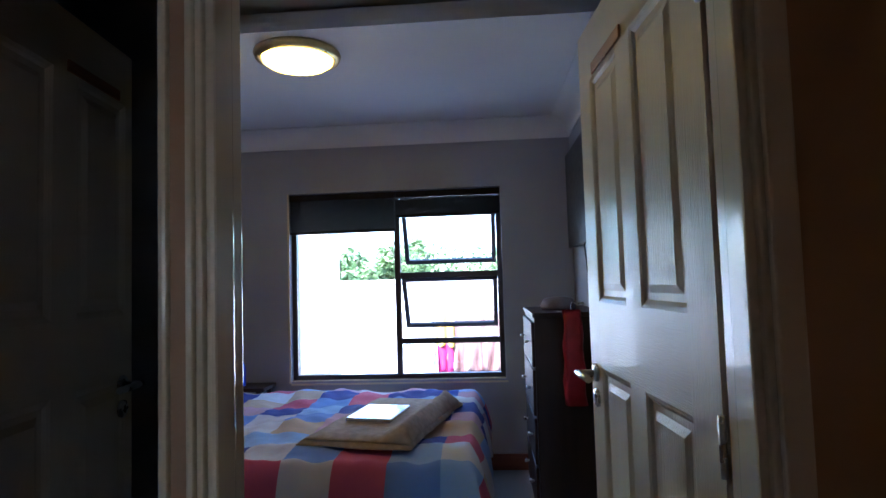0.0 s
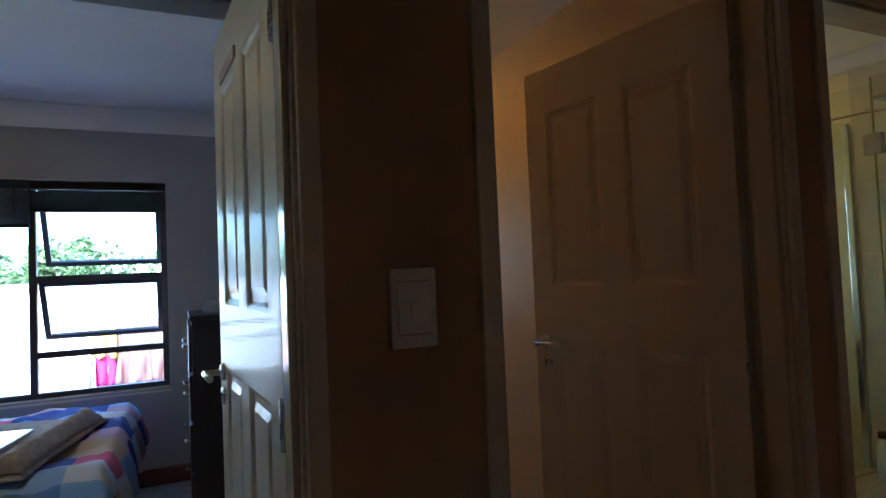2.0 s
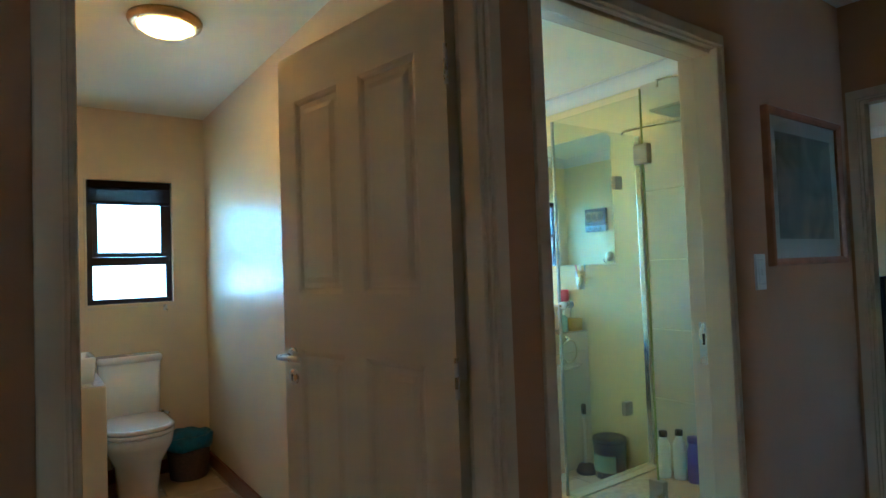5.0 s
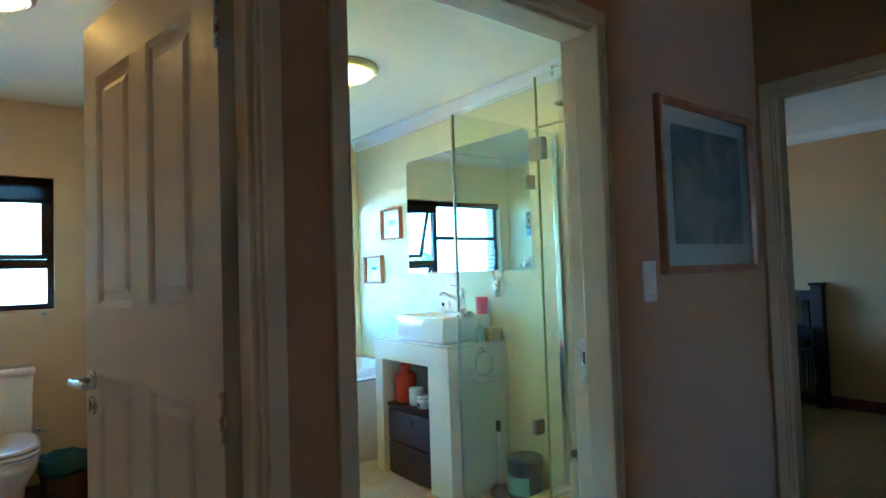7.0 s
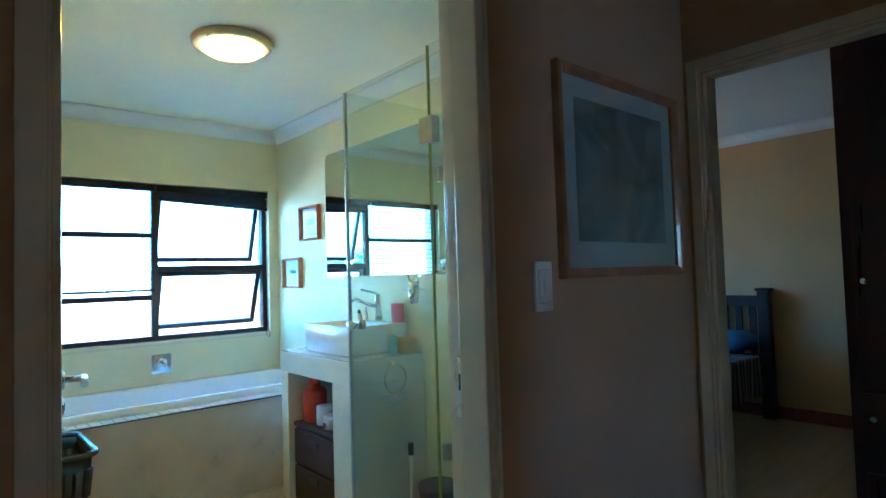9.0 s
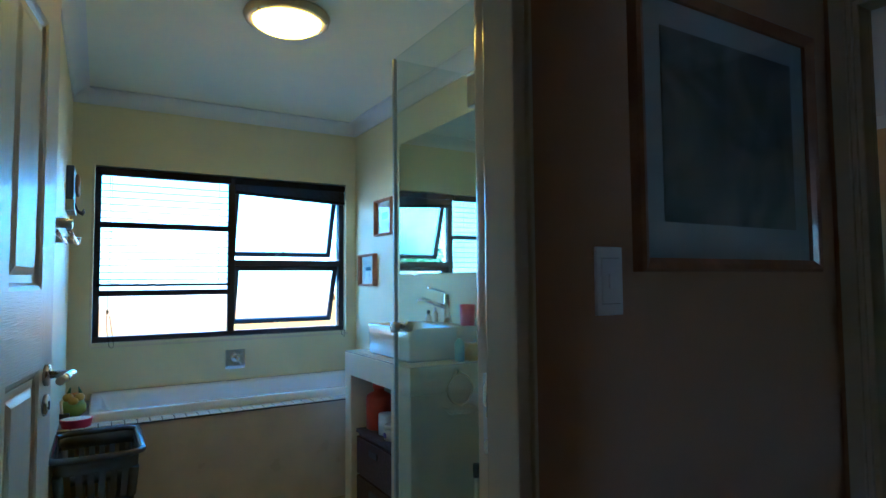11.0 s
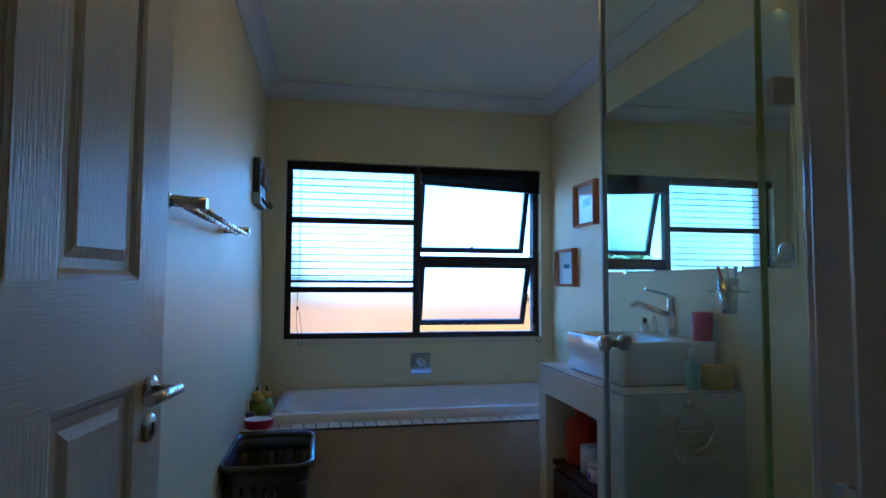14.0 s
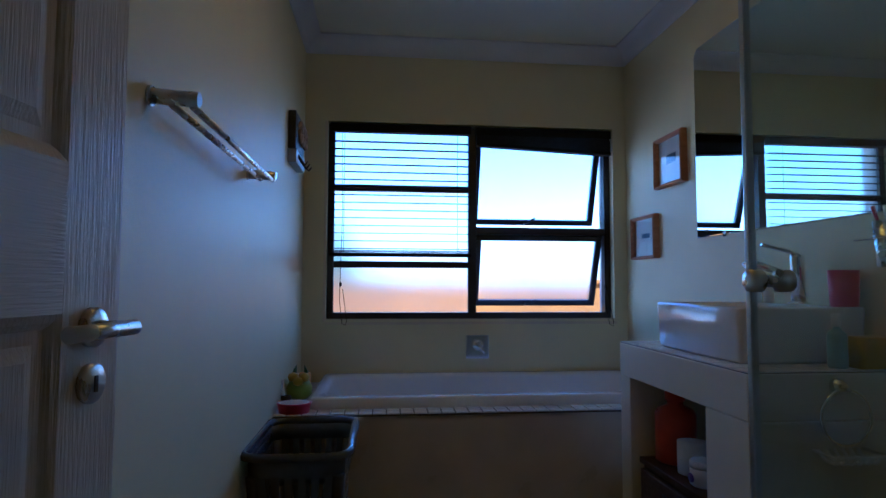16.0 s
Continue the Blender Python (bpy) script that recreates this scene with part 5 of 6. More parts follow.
part("bag", bm, BLUEBAG, root, "crumpled blue plastic bag")

root = thing("toilet_vanity", "cream counter with a tiled top beside the toilet", "vanity")
part("counter_body", a_box(1.802, 2.112, 4.35, 5.1, 0, 0.765, 0.005), VANP, root)
for a in range(6):
    for b in range(15):
        x, y = 1.805 + a * 0.051, 4.352 + b * 0.0497
        part("mosaic_tile", a_box(x, x + 0.0485, y, y + 0.047, 0.7655, 0.771), MOSAIC, root)
root = thing("wash_basin", "small white ceramic basin on the toilet counter", "basin")
bm = bmesh.new()
cx, cy = 1.965, 4.62
loft(bm, [rounded(cx, cy, 0.7715, 0.21, 0.3, 0.02), rounded(cx, cy, 0.90, 0.23, 0.32, 0.02), rounded(cx, cy, 0.905, 0.21, 0.30, 0.02), rounded(cx, cy, 0.90, 0.18, 0.27, 0.02), rounded(cx, cy, 0.82, 0.14, 0.22, 0.03)])
part("bowl", bm, CERAMIC, root)
part("drain", lathe(bmesh.new(), [(0.018, 0.8205), (0.018, 0.825), (0.006, 0.827)], (cx, cy, 0), 20), CHROME, root, "chrome drain")

# ---- bathroom things ----
root = thing("towel_rail", "double brushed steel towel rail on the cream wall", "towel rail")
for y in (3.2, 3.97):
    part("bracket", tube(bmesh.new(), [(2.964, y, 1.425), (3.052, y, 1.42)], 0.0145, 18), STEEL, root, "thick round bracket")
    part("end_cap", tube(bmesh.new(), [(2.9635, y, 1.425), (2.969, y, 1.4247)], 0.019, 18), STEEL, root)
for x, z in ((3.004, 1.409), (3.041, 1.4065)):
    part("rail_bar", tube(bmesh.new(), [(x, 3.2, z), (x, 3.97, z)], 0.0068, 14), STEEL, root)

root = thing("hook_plaque", "small dark wall plaque with cut-out rings and hooks", "hook rack", pose(2.9635, 4.84, 1.735) @ Matrix.Scale(1.15, 4))
PLAQ = mat("dark_painted_metal", (0.04, 0.04, 0.05), 0.4, metal=0.3, vary=0.2, scale=20, bump=0.1)
TAN_RING = mat("tan_rope_ring", (0.4, 0.27, 0.15), 0.8, vary=0.2, scale=40, bump=0.4)
part("backboard", a_box(0.0, 0.03, -0.115, 0.115, -0.045, 0.105, 0.004), PLAQ, root)
part("lower_board", a_box(0.0, 0.034, -0.115, 0.115, -0.1, -0.048, 0.003), mat("pale_blue_enamel", (0.35, 0.42, 0.5), 0.4, vary=0.1, scale=20), root, "pale blue lower strip with bars")
for k, y in enumerate((-0.06, 0.0, 0.06)):
    ring = [(0.042 + 0.0, y + 0.03 * math.cos(a * math.pi / 8), 0.03 + 0.038 * math.sin(a * math.pi / 8)) for a in range(17)]
    part("ring", tube(bmesh.new(), ring, 0.008, 8), TAN_RING, root)
    part("hook", tube(bmesh.new(), [(0.033, y, -0.06), (0.045, y, -0.09), (0.06, y, -0.1), (0.07, y, -0.085)], 0.004, 8), PLAQ, root)
for y in (-0.07, -0.02, 0.04):
    part("lettering_bar", a_box(0.0342, 0.0356, y, y + 0.03, -0.08, -0.068), PLAQ, root)

CLEARP = mat("clear_milky_plastic", (0.7, 0.74, 0.74), 0.12, vary=0.05, scale=20, bump=0.02, coat=0.3)
root = thing("suction_hook", "small milky plastic suction hook on the mirror's lower corner", "hook", pose(4.7595, 3.29, 1.335))
part("suction_cup", lathe(bmesh.new(), [(0.028, 0.0), (0.03, -0.004), (0.018, -0.012), (0.008, -0.02)], (0, 0, 0), 24, "x"), CLEARP, root)
part("hook_arm", tube(bmesh.new(), [(-0.018, 0, 0), (-0.03, 0, -0.02), (-0.042, 0, -0.036), (-0.056, 0, -0.03), (-0.06, 0, -0.012)], 0.005, 8), CLEARP, root)
root = thing("cord_cleat", "small dark cleat for the blind cord below the toilet window", "hook", pose(2.55, YE, 1.105))
part("plate", a_box(-0.012, 0.012, -0.005, -0.0005, -0.02, 0.02, 0.001), STEEL, root)
part("cleat_arm", tube(bmesh.new(), [(0, -0.004, 0.01), (0, -0.02, 0.0), (0.004, -0.03, -0.014), (0.012, -0.03, -0.02)], 0.004, 8), STEEL, root)

# laundry basket
GREYP = mat("slate_grey_plastic", (0.075, 0.082, 0.1), 0.15, vary=0.1, scale=15, bump=0.05)
root = thing("laundry_basket", "slate grey plastic laundry basket with slotted sides", "basket", pose(3.128, 4.19, 0.0) @ Matrix.Diagonal((1.03, 1.02, 1.1, 1)))
w0, d0, w1, d1, hh = 0.22, 0.34, 0.3, 0.46, 0.5
part("basket_floor", loft(bmesh.new(), [rounded(0, 0, 0.0, w0, d0, 0.05), rounded(0, 0, 0.01, w0 + 0.002, d0 + 0.002, 0.05)]), GREYP, root)


def basket_ring(z):
    f = z / hh
    return (w0 + (w1 - w0) * f, d0 + (d1 - d0) * f)


for z0, z1, nm in ((0.01, 0.17, "lower_band"), (0.29, 0.34, "middle_band"), (0.44, 0.5, "upper_band")):
    (wa, da), (wb, db) = basket_ring(z0), basket_ring(z1)
    bm = loft(bmesh.new(), [rounded(0, 0, z0, wa, da, 0.05), rounded(0, 0, z1, wb, db, 0.055), rounded(0, 0, z1, wb - 0.008, db - 0.008, 0.05), rounded(0, 0, z0, wa - 0.008, da - 0.008, 0.046), rounded(0, 0, z0, wa, da, 0.05)], cap_first=False, cap_last=False)
    part(nm, bm, GREYP, root)
for z0, z1 in ((0.17, 0.29), (0.34, 0.44)):
    for side in range(4):
        n = 9 if side % 2 == 0 else 5
        for k in range(n + 1):
            f = (k / n - 0.5)
            pts = []
            for z in (z0 - 0.003, z1 + 0.003):
                wz, dz = basket_ring(z)
                pts.append({0: (wz / 2 - 0.004, f * (dz - 0.09), z), 2: (-wz / 2 + 0.004, f * (dz - 0.09), z), 1: (f * (wz - 0.09), dz / 2 - 0.004, z), 3: (f * (wz - 0.09), -dz / 2 + 0.004, z)}[side])
            bm = bmesh.new()
            tw, td = (0.004, 0.011) if side % 2 == 0 else (0.0115, 0.004)
            loft(bm, [[(p[0] - tw, p[1] - td, p[2]), (p[0] + tw, p[1] - td, p[2]), (p[0] + tw, p[1] + td, p[2]), (p[0] - tw, p[1] + td, p[2])] for p in pts], smooth=False)
            part("slat", bm, GREYP, root)
    for sx in (-1, 1):
        for sy in (-1, 1):
            pts = [(sx * (basket_ring(z)[0] / 2 - 0.016), sy * (basket_ring(z)[1] / 2 - 0.016), z) for z in (z0 - 0.003, z1 + 0.003)]
            part("corner_post", tube(bmesh.new(), pts, 0.019, 10), GREYP, root)
bm = loft(bmesh.new(), [rounded(0, 0, 0.492, w1 + 0.004, d1 + 0.004, 0.06), rounded(0, 0, 0.492, w1 + 0.045, d1 + 0.045, 0.075), rounded(0, 0, 0.505, w1 + 0.05, d1 + 0.05, 0.078), rounded(0, 0, 0.513, w1 + 0.03, d1 + 0.03, 0.07), rounded(0, 0, 0.508, w1 - 0.006, d1 - 0.006, 0.05), rounded(0, 0, 0.492, w1 - 0.01, d1 - 0.01, 0.05), rounded(0, 0, 0.492, w1 + 0.004, d1 + 0.004, 0.06)], cap_first=False, cap_last=False)
part("rim", bm, GREYP, root, "wide glossy rim")

PINK = mat("raspberry_pink_plastic", (0.5, 0.03, 0.09), 0.3, vary=0.1, scale=15, bump=0.03)
root = thing("plastic_bowl", "raspberry pink plastic bowl with a white inside, on the bath ledge", "bowl", pose(3.04, 4.525, 0.5575) @ Matrix.Diagonal((1.22, 0.95, 1.15, 1)))
bm = lathe(bmesh.new(), [(0.048, 0.0), (0.052, 0.004), (0.058, 0.034), (0.06, 0.038), (0.054, 0.038)], (0, 0, 0), 32, sx=0.95)
part("shell", bm, PINK, root)
part("lining", lathe(bmesh.new(), [(0.0535, 0.0383), (0.05, 0.03), (0.045, 0.012), (0.01, 0.01)], (0, 0, 0), 32, sx=0.95), PLASTIC_W, root, "white lining")

YEL = mat("yellow_soft_plastic", (0.6, 0.42, 0.03), 0.4, vary=0.15, scale=15, bump=0.05)
LIME = mat("lime_green_plastic", (0.35, 0.42, 0.06), 0.4, vary=0.15, scale=15, bump=0.05)
ORANGE = mat("orange_sponge", (0.65, 0.3, 0.02), 0.9, vary=0.25, scale=60, bump=0.8, bump_scale=150)
root = thing("bath_toy", "lime and yellow plastic bath toy on the bath ledge", "toy", pose(3.018, 4.82, 0.5575) @ Matrix.Scale(1.15, 4))
part("base", lathe(bmesh.new(), [(0.028, 0), (0.048, 0.02), (0.05, 0.045), (0.038, 0.072), (0.012, 0.08)], (0.0, 0, 0), 24), LIME, root)
for dx, dy, dz in ((-0.02, -0.03, 0.09), (0.0, -0.04, 0.075), (0.022, -0.028, 0.088)):
    part("petal", lathe(bmesh.new(), [(0.004, -0.018), (0.018, -0.012), (0.022, 0.0), (0.018, 0.012), (0.004, 0.018)], (dx, dy, dz), 14), YEL, root)
for dx in (-0.012, 0.016):
    part("leaf", tube(bmesh.new(), [(dx, 0, 0.078), (dx * 1.6, -0.004, 0.105), (dx * 1.1, 0.004, 0.13)], [0.007, 0.009, 0.002], 8), mat("green_plastic_leaf", (0.05, 0.14, 0.03), 0.4, vary=0.2, bump=0.0), root)
solid("sponge", a_box(3.0, 3.055, 4.90, 4.95, 0.5575, 0.66, 0.012), ORANGE, "yellow orange bath sponge on the bath ledge", "sponge")
root = thing("scrub_brush", "small dark pot with a white brush on the bath ledge", "brush", pose(2.985, 4.66, 0.5575))
part("pot", lathe(bmesh.new(), [(0.02, 0), (0.022, 0.045), (0.016, 0.046)], (0, 0, 0), 16), PLAQ, root)
part("handle", tube(bmesh.new(), [(-0.008, 0, 0.02), (-0.016, 0.004, 0.11)], 0.006, 8), PLASTIC_W, root)

# vanity niche
root = thing("wicker_drawers", "dark woven storage drawers inside the vanity niche", "storage basket", pose(4.45, 3.952, 0.0))
part("carcass", a_box(-0.1, 0.28, -0.235, 0.235, 0.0, 0.43, 0.006), WEAVE, root)
part("lid", a_box(-0.115, 0.282, -0.24, 0.24, 0.4305, 0.452, 0.005), DARKWOOD, root)
for z in (0.015, 0.22):
    d = part("drawer_front", a_box(-0.118, -0.1005, -0.225, 0.225, z, z + 0.195, 0.006), WEAVE, root)
    part("handle", a_box(-0.124, -0.1182, -0.05, 0.05, z + 0.13, z + 0.16, 0.002), BLACKP, d)


def bottle(name, at, r, h, body, cap, label, neck=0.4, sx=1.0, cap_h=0.03):
    root = thing(name, label, "bottle", pose(*at))
    part("body", lathe(bmesh.new(), [(r * 0.9, 0), (r, 0.006), (r, h * 0.78), (r * 0.85, h * 0.86), (r * neck, h * 0.93), (r * neck, h)], (0, 0, 0), 20, sx=sx), body, root)
    part("cap", lathe(bmesh.new(), [(r * neck * 1.25, h + 0.0005), (r * neck * 1.25, h + cap_h), (r * neck * 0.8, h + cap_h + 0.004)], (0, 0, 0), 16), cap, root)
    return root


REDP = mat("red_orange_plastic", (0.5, 0.05, 0.015), 0.3, vary=0.15, scale=15, bump=0.03)
GREENP = mat("soft_green_plastic", (0.18, 0.3, 0.1), 0.35, vary=0.1, scale=15, bump=0.03)
PURPLE = mat("violet_plastic", (0.12, 0.08, 0.4), 0.3, vary=0.1, scale=15, bump=0.03)
TEALP = mat("pale_teal_plastic", (0.3, 0.5, 0.55), 0.35, vary=0.1, scale=15, bump=0.03)
bottle("detergent_bottle", (4.44, 4.12, 0.452), 0.07, 0.215, REDP, REDP, "large red orange bottle in the vanity niche")
bottle("lotion_bottle", (4.58, 3.86, 0.452), 0.026, 0.17, GREENP, GREENP, "slim green bottle in the vanity niche")
root = thing("toilet_roll", "white toilet paper roll standing in the niche", "toilet roll", pose(4.43, 3.985, 0.4525))
part("paper", lathe(bmesh.new(), [(0.02, 0), (0.05, 0.001), (0.051, 0.05), (0.05, 0.104), (0.02, 0.105)], (0, 0, 0), 28), mat("white_tissue", (0.8, 0.78, 0.75), 0.95, vary=0.05, scale=40, bump=0.3), root)
root = thing("cream_jar", "white cosmetic jar with a dark oval label", "jar", pose(4.40, 3.87, 0.4525))
part("jar_body", lathe(bmesh.new(), [(0.036, 0), (0.042, 0.005), (0.042, 0.05), (0.038, 0.056)], (0, 0, 0), 24), PLASTIC_W, root)
part("lid", lathe(bmesh.new(), [(0.042, 0.0565), (0.042, 0.074), (0.038, 0.078)], (0, 0, 0), 24), PLASTIC_W, root)
bm = lathe(bmesh.new(), [(0.014, -0.0427), (0.014, -0.0435), (0.004, -0.0437)], (0, 0, 0.026), 20, "x", sx=1.3)
part("label_patch", bm, PURPLE, root, "dark violet oval label")

# on and over the basin
bottle("soap_dispenser", (4.70, 4.03, 1.0205), 0.018, 0.04, PLASTIC_W, BLACKP, "small white bottle with a black cap on the basin", cap_h=0.018)
bottle("soap_bottle", (4.72, 3.99, 1.0205), 0.016, 0.06, PLASTIC_W, PLASTIC_W, "small white soap bottle on the basin", cap_h=0.014)
root = thing("red_tumbler", "raspberry red plastic tumbler on the basin edge", "cup", pose(4.715, 3.655, 1.0205))
part("wall", lathe(bmesh.new(), [(0.034, 0), (0.036, 0.004), (0.04, 0.105), (0.037, 0.105), (0.033, 0.008)], (0, 0, 0), 24), PINK, root)
root = thing("toothbrush_holder", "frosted cup with toothbrushes in a chrome wall ring", "toothbrush holder", pose(4.7655, 3.475, 1.205))
part("ring", tube(bmesh.new(), [(-0.075 + 0.036 * math.cos(a * math.pi / 8), 0.036 * math.sin(a * math.pi / 8), 0.0) for a in range(17)], 0.003, 8), CHROME, root)
part("arm", tube(bmesh.new(), [(0, 0, 0), (-0.04, 0, 0)], 0.006, 8), CHROME, root)
part("bar", tube(bmesh.new(), [(-0.075, -0.11, 0.0), (-0.075, 0.11, 0.0)], 0.0025, 8), CHROME, root)
part("cup", lathe(bmesh.new(), [(0.024, -0.075), (0.026, -0.072), (0.034, 0.045), (0.031, 0.045), (0.024, -0.068)], (-0.075, 0, 0), 24), STEEL, root)
for dy, mt in ((0.012, PINK), (-0.014, TEALP), (0.0, PLASTIC_W)):
    part("toothbrush", tube(bmesh.new(), [(-0.075, dy * 0.4, -0.06), (-0.075 - dy, dy * 1.5, 0.05), (-0.08 - dy, dy * 2.2, 0.085)], [0.003, 0.004, 0.006], 8), mt, root)
bottle("lotion_bottle", (4.6, 3.55, 0.8625), 0.024, 0.11, TEALP, PLASTIC_W, "pale blue and white bottle on the mosaic top beside the basin")
root = thing("yellow_tub", "yellow plastic tub on the mosaic top beside the basin", "tub", pose(4.695, 3.555, 0.8625))
part("tub_body", loft(bmesh.new(), [rounded(0, 0, 0, 0.1, 0.07, 0.015), rounded(0, 0, 0.08, 0.11, 0.075, 0.015), rounded(0, 0, 0.082, 0.09, 0.06, 0.012)]), YEL, root)
root = thing("towel_ring", "chrome towel ring with a white soap rack on the vanity side", "towel ring", pose(4.55, 3.4995, 0.75))
part("mount", lathe(bmesh.new(), [(0.02, 0.0), (0.02, -0.012), (0.01, -0.03)], (0, 0, 0.075), 18, "y"), CHROME, root)
part("ring", tube(bmesh.new(), [(0.068 * math.sin(a * math.pi / 12), -0.03, 0.07 * math.cos(a * math.pi / 12)) for a in range(25)], 0.0045, 8), CHROME, root)
part("rim_wire", tube(bmesh.new(), [(-0.07, 0, -0.085), (-0.07, -0.07, -0.085), (0.07, -0.07, -0.085), (0.07, 0, -0.085)], 0.004, 6), PLASTIC_W, root, "white wire soap rack")
for k in range(6):
    x = -0.055 + k * 0.022
    part("rack_wire", tube(bmesh.new(), [(x, 0, -0.085), (x, -0.02, -0.105), (x, -0.055, -0.105), (x, -0.07, -0.085)], 0.0045, 6), PLASTIC_W, root, "white wire of the soap rack")

# floor things by the shower
NAVY = mat("dark_blue_plastic", (0.03, 0.04, 0.12), 0.35, vary=0.15, scale=15, bump=0.03)
root = thing("plastic_tub", "dark blue plastic tub with a pale label on the floor", "tub", pose(4.655, 3.275, 0.0) @ Matrix.Diagonal((0.9, 0.9, 0.82, 1)))
part("tub_body", lathe(bmesh.new(), [(0.09, 0), (0.1, 0.006), (0.11, 0.25), (0.112, 0.26), (0.1, 0.26)], (0, 0, 0), 32), NAVY, root)
part("lid", lathe(bmesh.new(), [(0.114, 0.2605), (0.114, 0.285), (0.1, 0.295)], (0, 0, 0), 32), NAVY, root)
bm = grid_sheet(bmesh.new(), 14, 3, lambda u, v: (-0.1085 * math.cos(-1.0 + 2.0 * u), 0.1085 * math.sin(-1.0 + 2.0 * u), 0.06 + 0.12 * v))
o = part("label_patch", bm, TEALP, root, "pale printed label")
root = thing("toilet_brush", "white toilet brush with a dark grip in a dark base", "brush", pose(4.6, 3.42, 0.0))
part("base", lathe(bmesh.new(), [(0.06, 0), (0.062, 0.01), (0.045, 0.05), (0.02, 0.06)], (0, 0, 0), 24), NAVY, root)
part("stem", tube(bmesh.new(), [(0, 0, 0.05), (0.0, 0.0, 0.36)], 0.010, 10), PLASTIC_W, root)
part("grip", tube(bmesh.new(), [(0, 0, 0.361), (0, 0, 0.42)], 0.015, 12), BLACKP, root)
bottle("shampoo_bottle", (4.655, 2.905, 0.1), 0.034, 0.22, PLASTIC_W, BLACKP, "white shampoo bottle with a black cap in the shower", neck=0.55)
bottle("shower_gel_bottle", (4.69, 2.83, 0.1), 0.034, 0.235, PLASTIC_W, BLACKP, "tall white bottle with a black cap in the shower", neck=0.5)
bottle("conditioner_bottle", (4.70, 2.75, 0.1), 0.038, 0.21, PURPLE, PURPLE, "violet bottle in the shower", neck=0.7)
root = thing("bath_loofah", "pale blue net loofah hanging in the shower", "loofah", pose(4.70, 2.63, 1.25))
bm = lathe(bmesh.new(), [(0.01, -0.06), (0.045, -0.04), (0.06, 0.0), (0.045, 0.04), (0.01, 0.06)], (0, 0, 0), 28)
bmesh.ops.subdivide_edges(bm, edges=bm.edges, cuts=2, use_grid_fill=True)
for v in bm.verts:
    v.co *= 1 + 0.22 * noise.noise(v.co * 60)
part("net_ball", bm, mat("pale_blue_net", (0.5, 0.62, 0.68), 0.9, vary=0.15, scale=60, bump=0.8, bump_scale=200), root)
part("cord", tube(bmesh.new(), [(0, 0, 0.055), (0.03, 0, 0.12), (0.066, 0, 0.16)], 0.0025, 6), PLASTIC_W, root)

# ---- tiles ----
def tile_mesh(name, w, h, t, material, bev=0.002):
    """One tile: flat in x and y, its top at z = t, edges eased."""
    bm = loft(bmesh.new(), [[(0, 0, 0), (w, 0, 0), (w, h, 0), (0, h, 0)], [(0, 0, t - bev), (w, 0, t - bev), (w, h, t - bev), (0, h, t - bev)], [(bev, bev, t), (w - bev, bev, t), (w - bev, h - bev, t), (bev, h - bev, t)]], cap_first=False, smooth=False)
    me = bpy.data.meshes.new(name)
    bm.to_mesh(me)
    bm.free()
    me.materials.append(material)
    return me


def lay(floor_name, x0, x1, y0, y1, size, material):
    floor = bpy.data.objects[floor_name]
    cache = {}
    y = y0
    while y < y1 - 0.01:
        x = x0
        while x < x1 - 0.01:
            key = (round(min(size, x1 - x) - 0.005, 4), round(min(size, y1 - y) - 0.005, 4))
            if key not in cache:
                cache[key] = tile_mesh("tile", key[0], key[1], 0.0075, material)
            ob = new("tile", cache[key])
            ob.parent = floor
            ob.matrix_basis = pose(x, y, -0.0062)
            x += size
        y += size


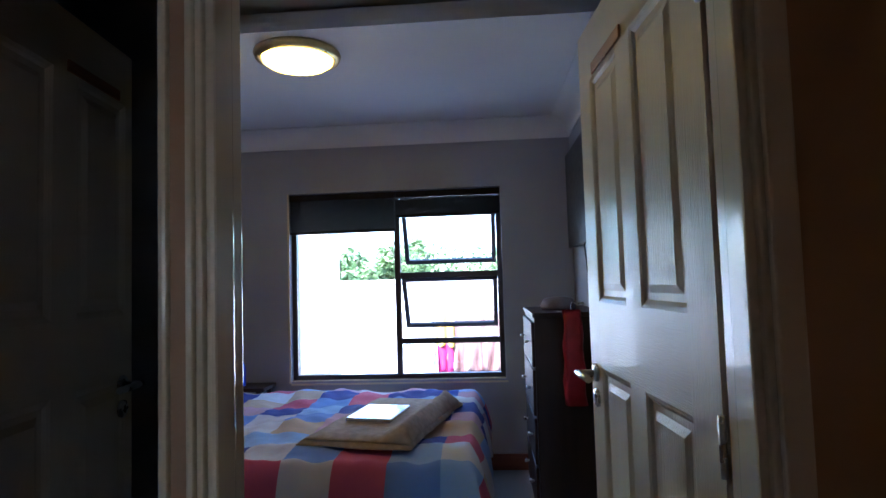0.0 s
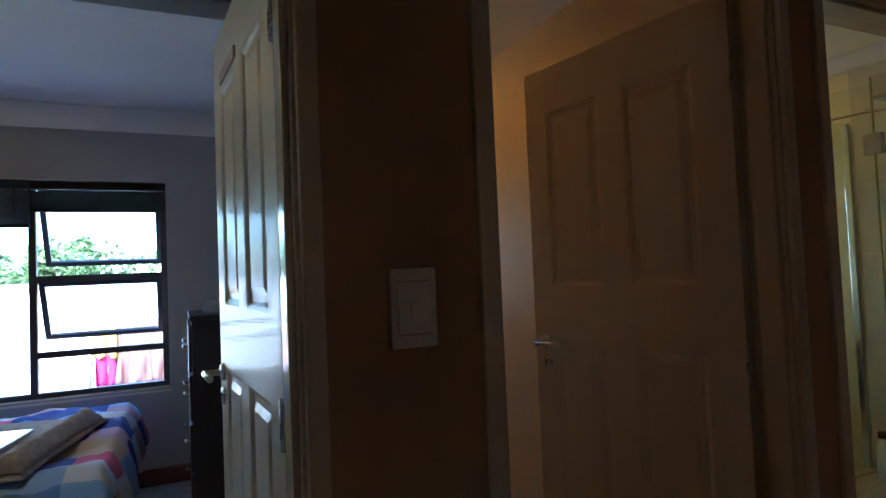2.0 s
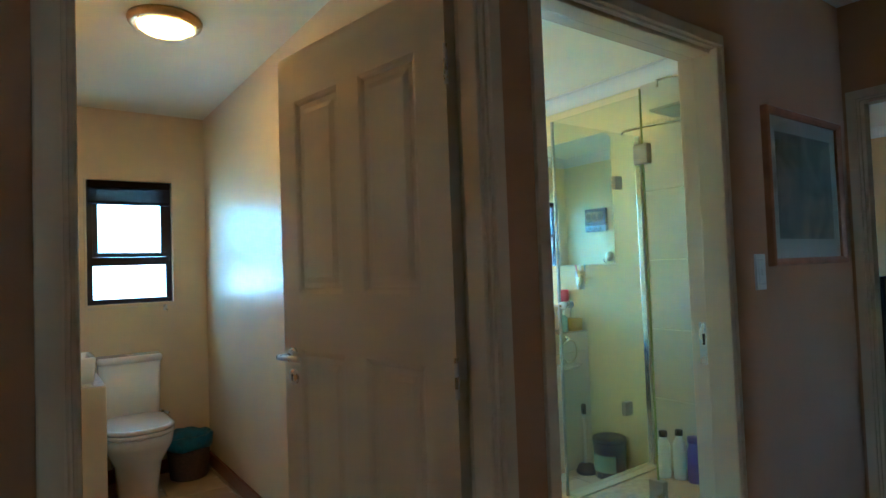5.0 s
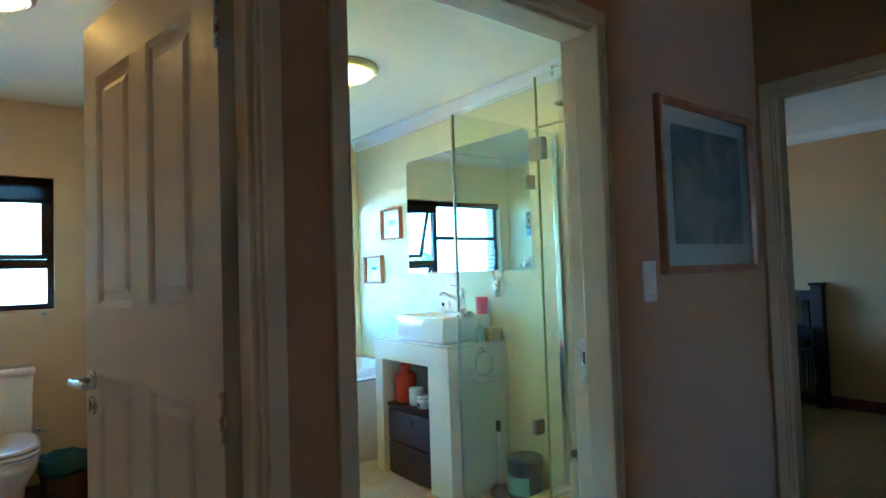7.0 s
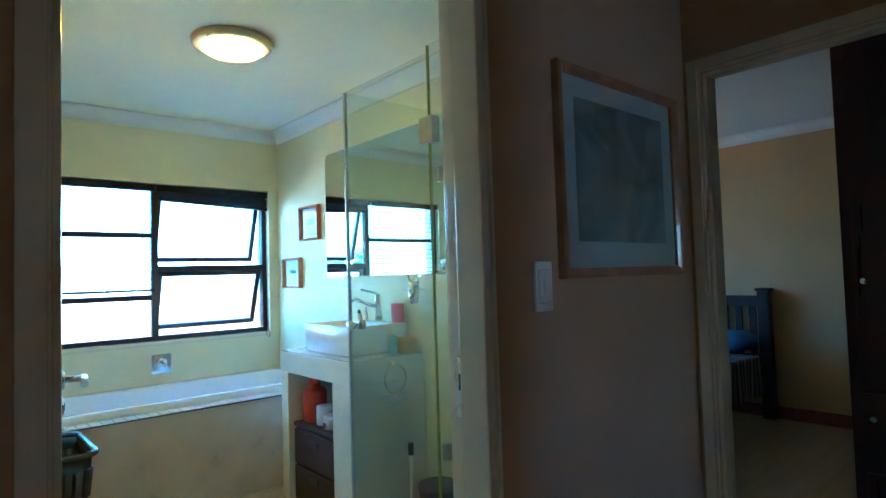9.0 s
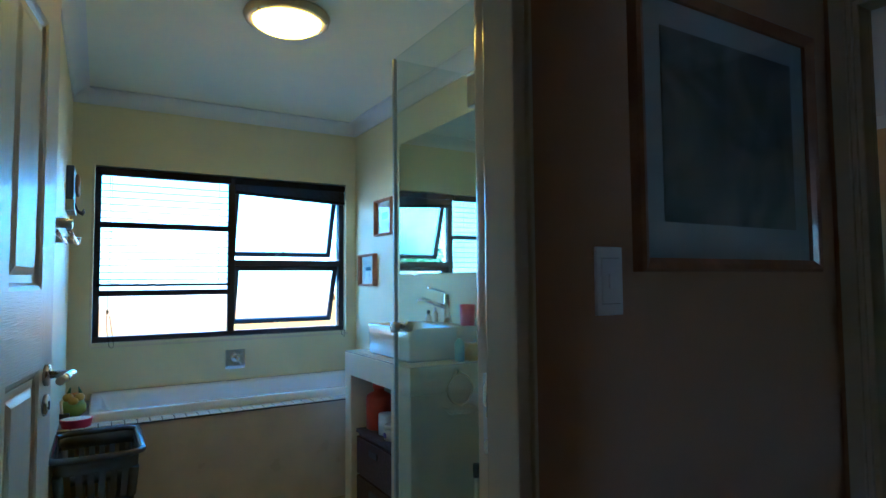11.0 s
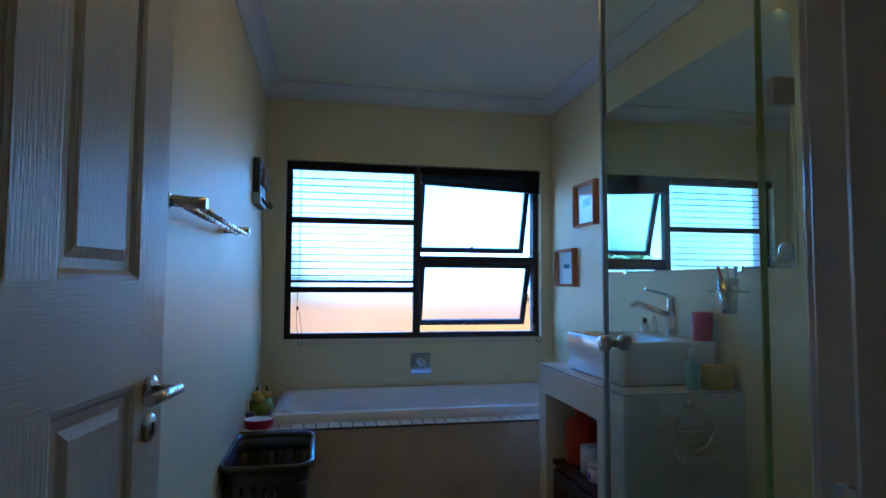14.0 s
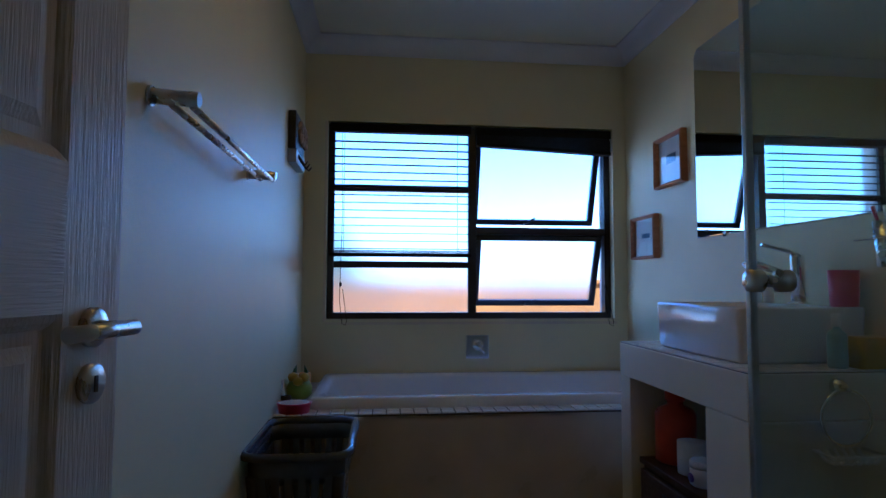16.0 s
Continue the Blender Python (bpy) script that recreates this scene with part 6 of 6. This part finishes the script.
lay("floor_bathroom", 2.835, 4.766, 2.08, 4.475, 0.33, TILE_F)
lay("floor_toilet", 1.8, 2.82, 2.08, 5.26, 0.33, TILE_F)
lay("floor_hall", -0.9, 4.81, 0.5, 2.075, 0.4, TILE_F)

bath = bpy.data.objects["bathtub"]
ml = tile_mesh("mosaic_tile", 0.0505, 0.045, 0.005, MOSAIC, 0.001)
for a in range(32):
    for b in range(2):
        ob = new("mosaic_tile", ml)
        ob.parent = bath
        ob.matrix_basis = pose(2.9645 + a * 0.056, 4.473 + b * 0.0505, 0.5572)
east = bpy.data.objects["wall_bathroom_east"]
tl = tile_mesh("wall_tile", 0.275, 0.395, 0.008, TILE_W)
for a, y in enumerate((2.152, 2.432)):
    for b in range(6):
        ob = new("wall_tile", tl)
        ob.parent = east
        ob.matrix_basis = Matrix(((0, 0, -1, 4.766), (1, 0, 0, y), (0, 1, 0, 0.11 + b * 0.3995 - 0.003), (0, 0, 0, 1))) if b < 5 else Matrix(((0, 0, -1, 4.766), (1, 0, 0, y), (0, 0.8, 0, 0.11 + b * 0.3995 - 0.003), (0, 0, 0, 1)))
t3 = tile_mesh("wall_tile", 0.25, 0.395, 0.008, TILE_W)
for b in range(6):
    ob = new("wall_tile", t3)
    ob.parent = east
    ob.matrix_basis = Matrix(((0, 0, -1, 4.766), (1, 0, 0, 2.765), (0, 1 if b < 5 else 0.8, 0, 0.107 + b * 0.3995), (0, 0, 0, 1)))
mm = tile_mesh("mosaic_tile", 0.022, 0.022, 0.009, MOSAIC, 0.001)
for a in range(2):
    for b in range(90):
        ob = new("mosaic_tile", mm)
        ob.parent = east
        ob.matrix_basis = Matrix(((0, 0, -1, 4.766), (1, 0, 0, 2.712 + a * 0.0255), (0, 1, 0, 0.11 + b * 0.0252), (0, 0, 0, 1)))
south = bpy.data.objects["wall_bathroom_south"]
t4 = tile_mesh("wall_tile", 0.38, 0.395, 0.008, TILE_W)
for a in range(2):
    for b in range(6):
        ob = new("wall_tile", t4)
        ob.parent = south
        ob.matrix_basis = Matrix(((1, 0, 0, 3.995 + a * 0.384), (0, 0, 1, YI), (0, 1 if b < 5 else 0.8, 0, 0.107 + b * 0.3995), (0, 0, 0, 1)))
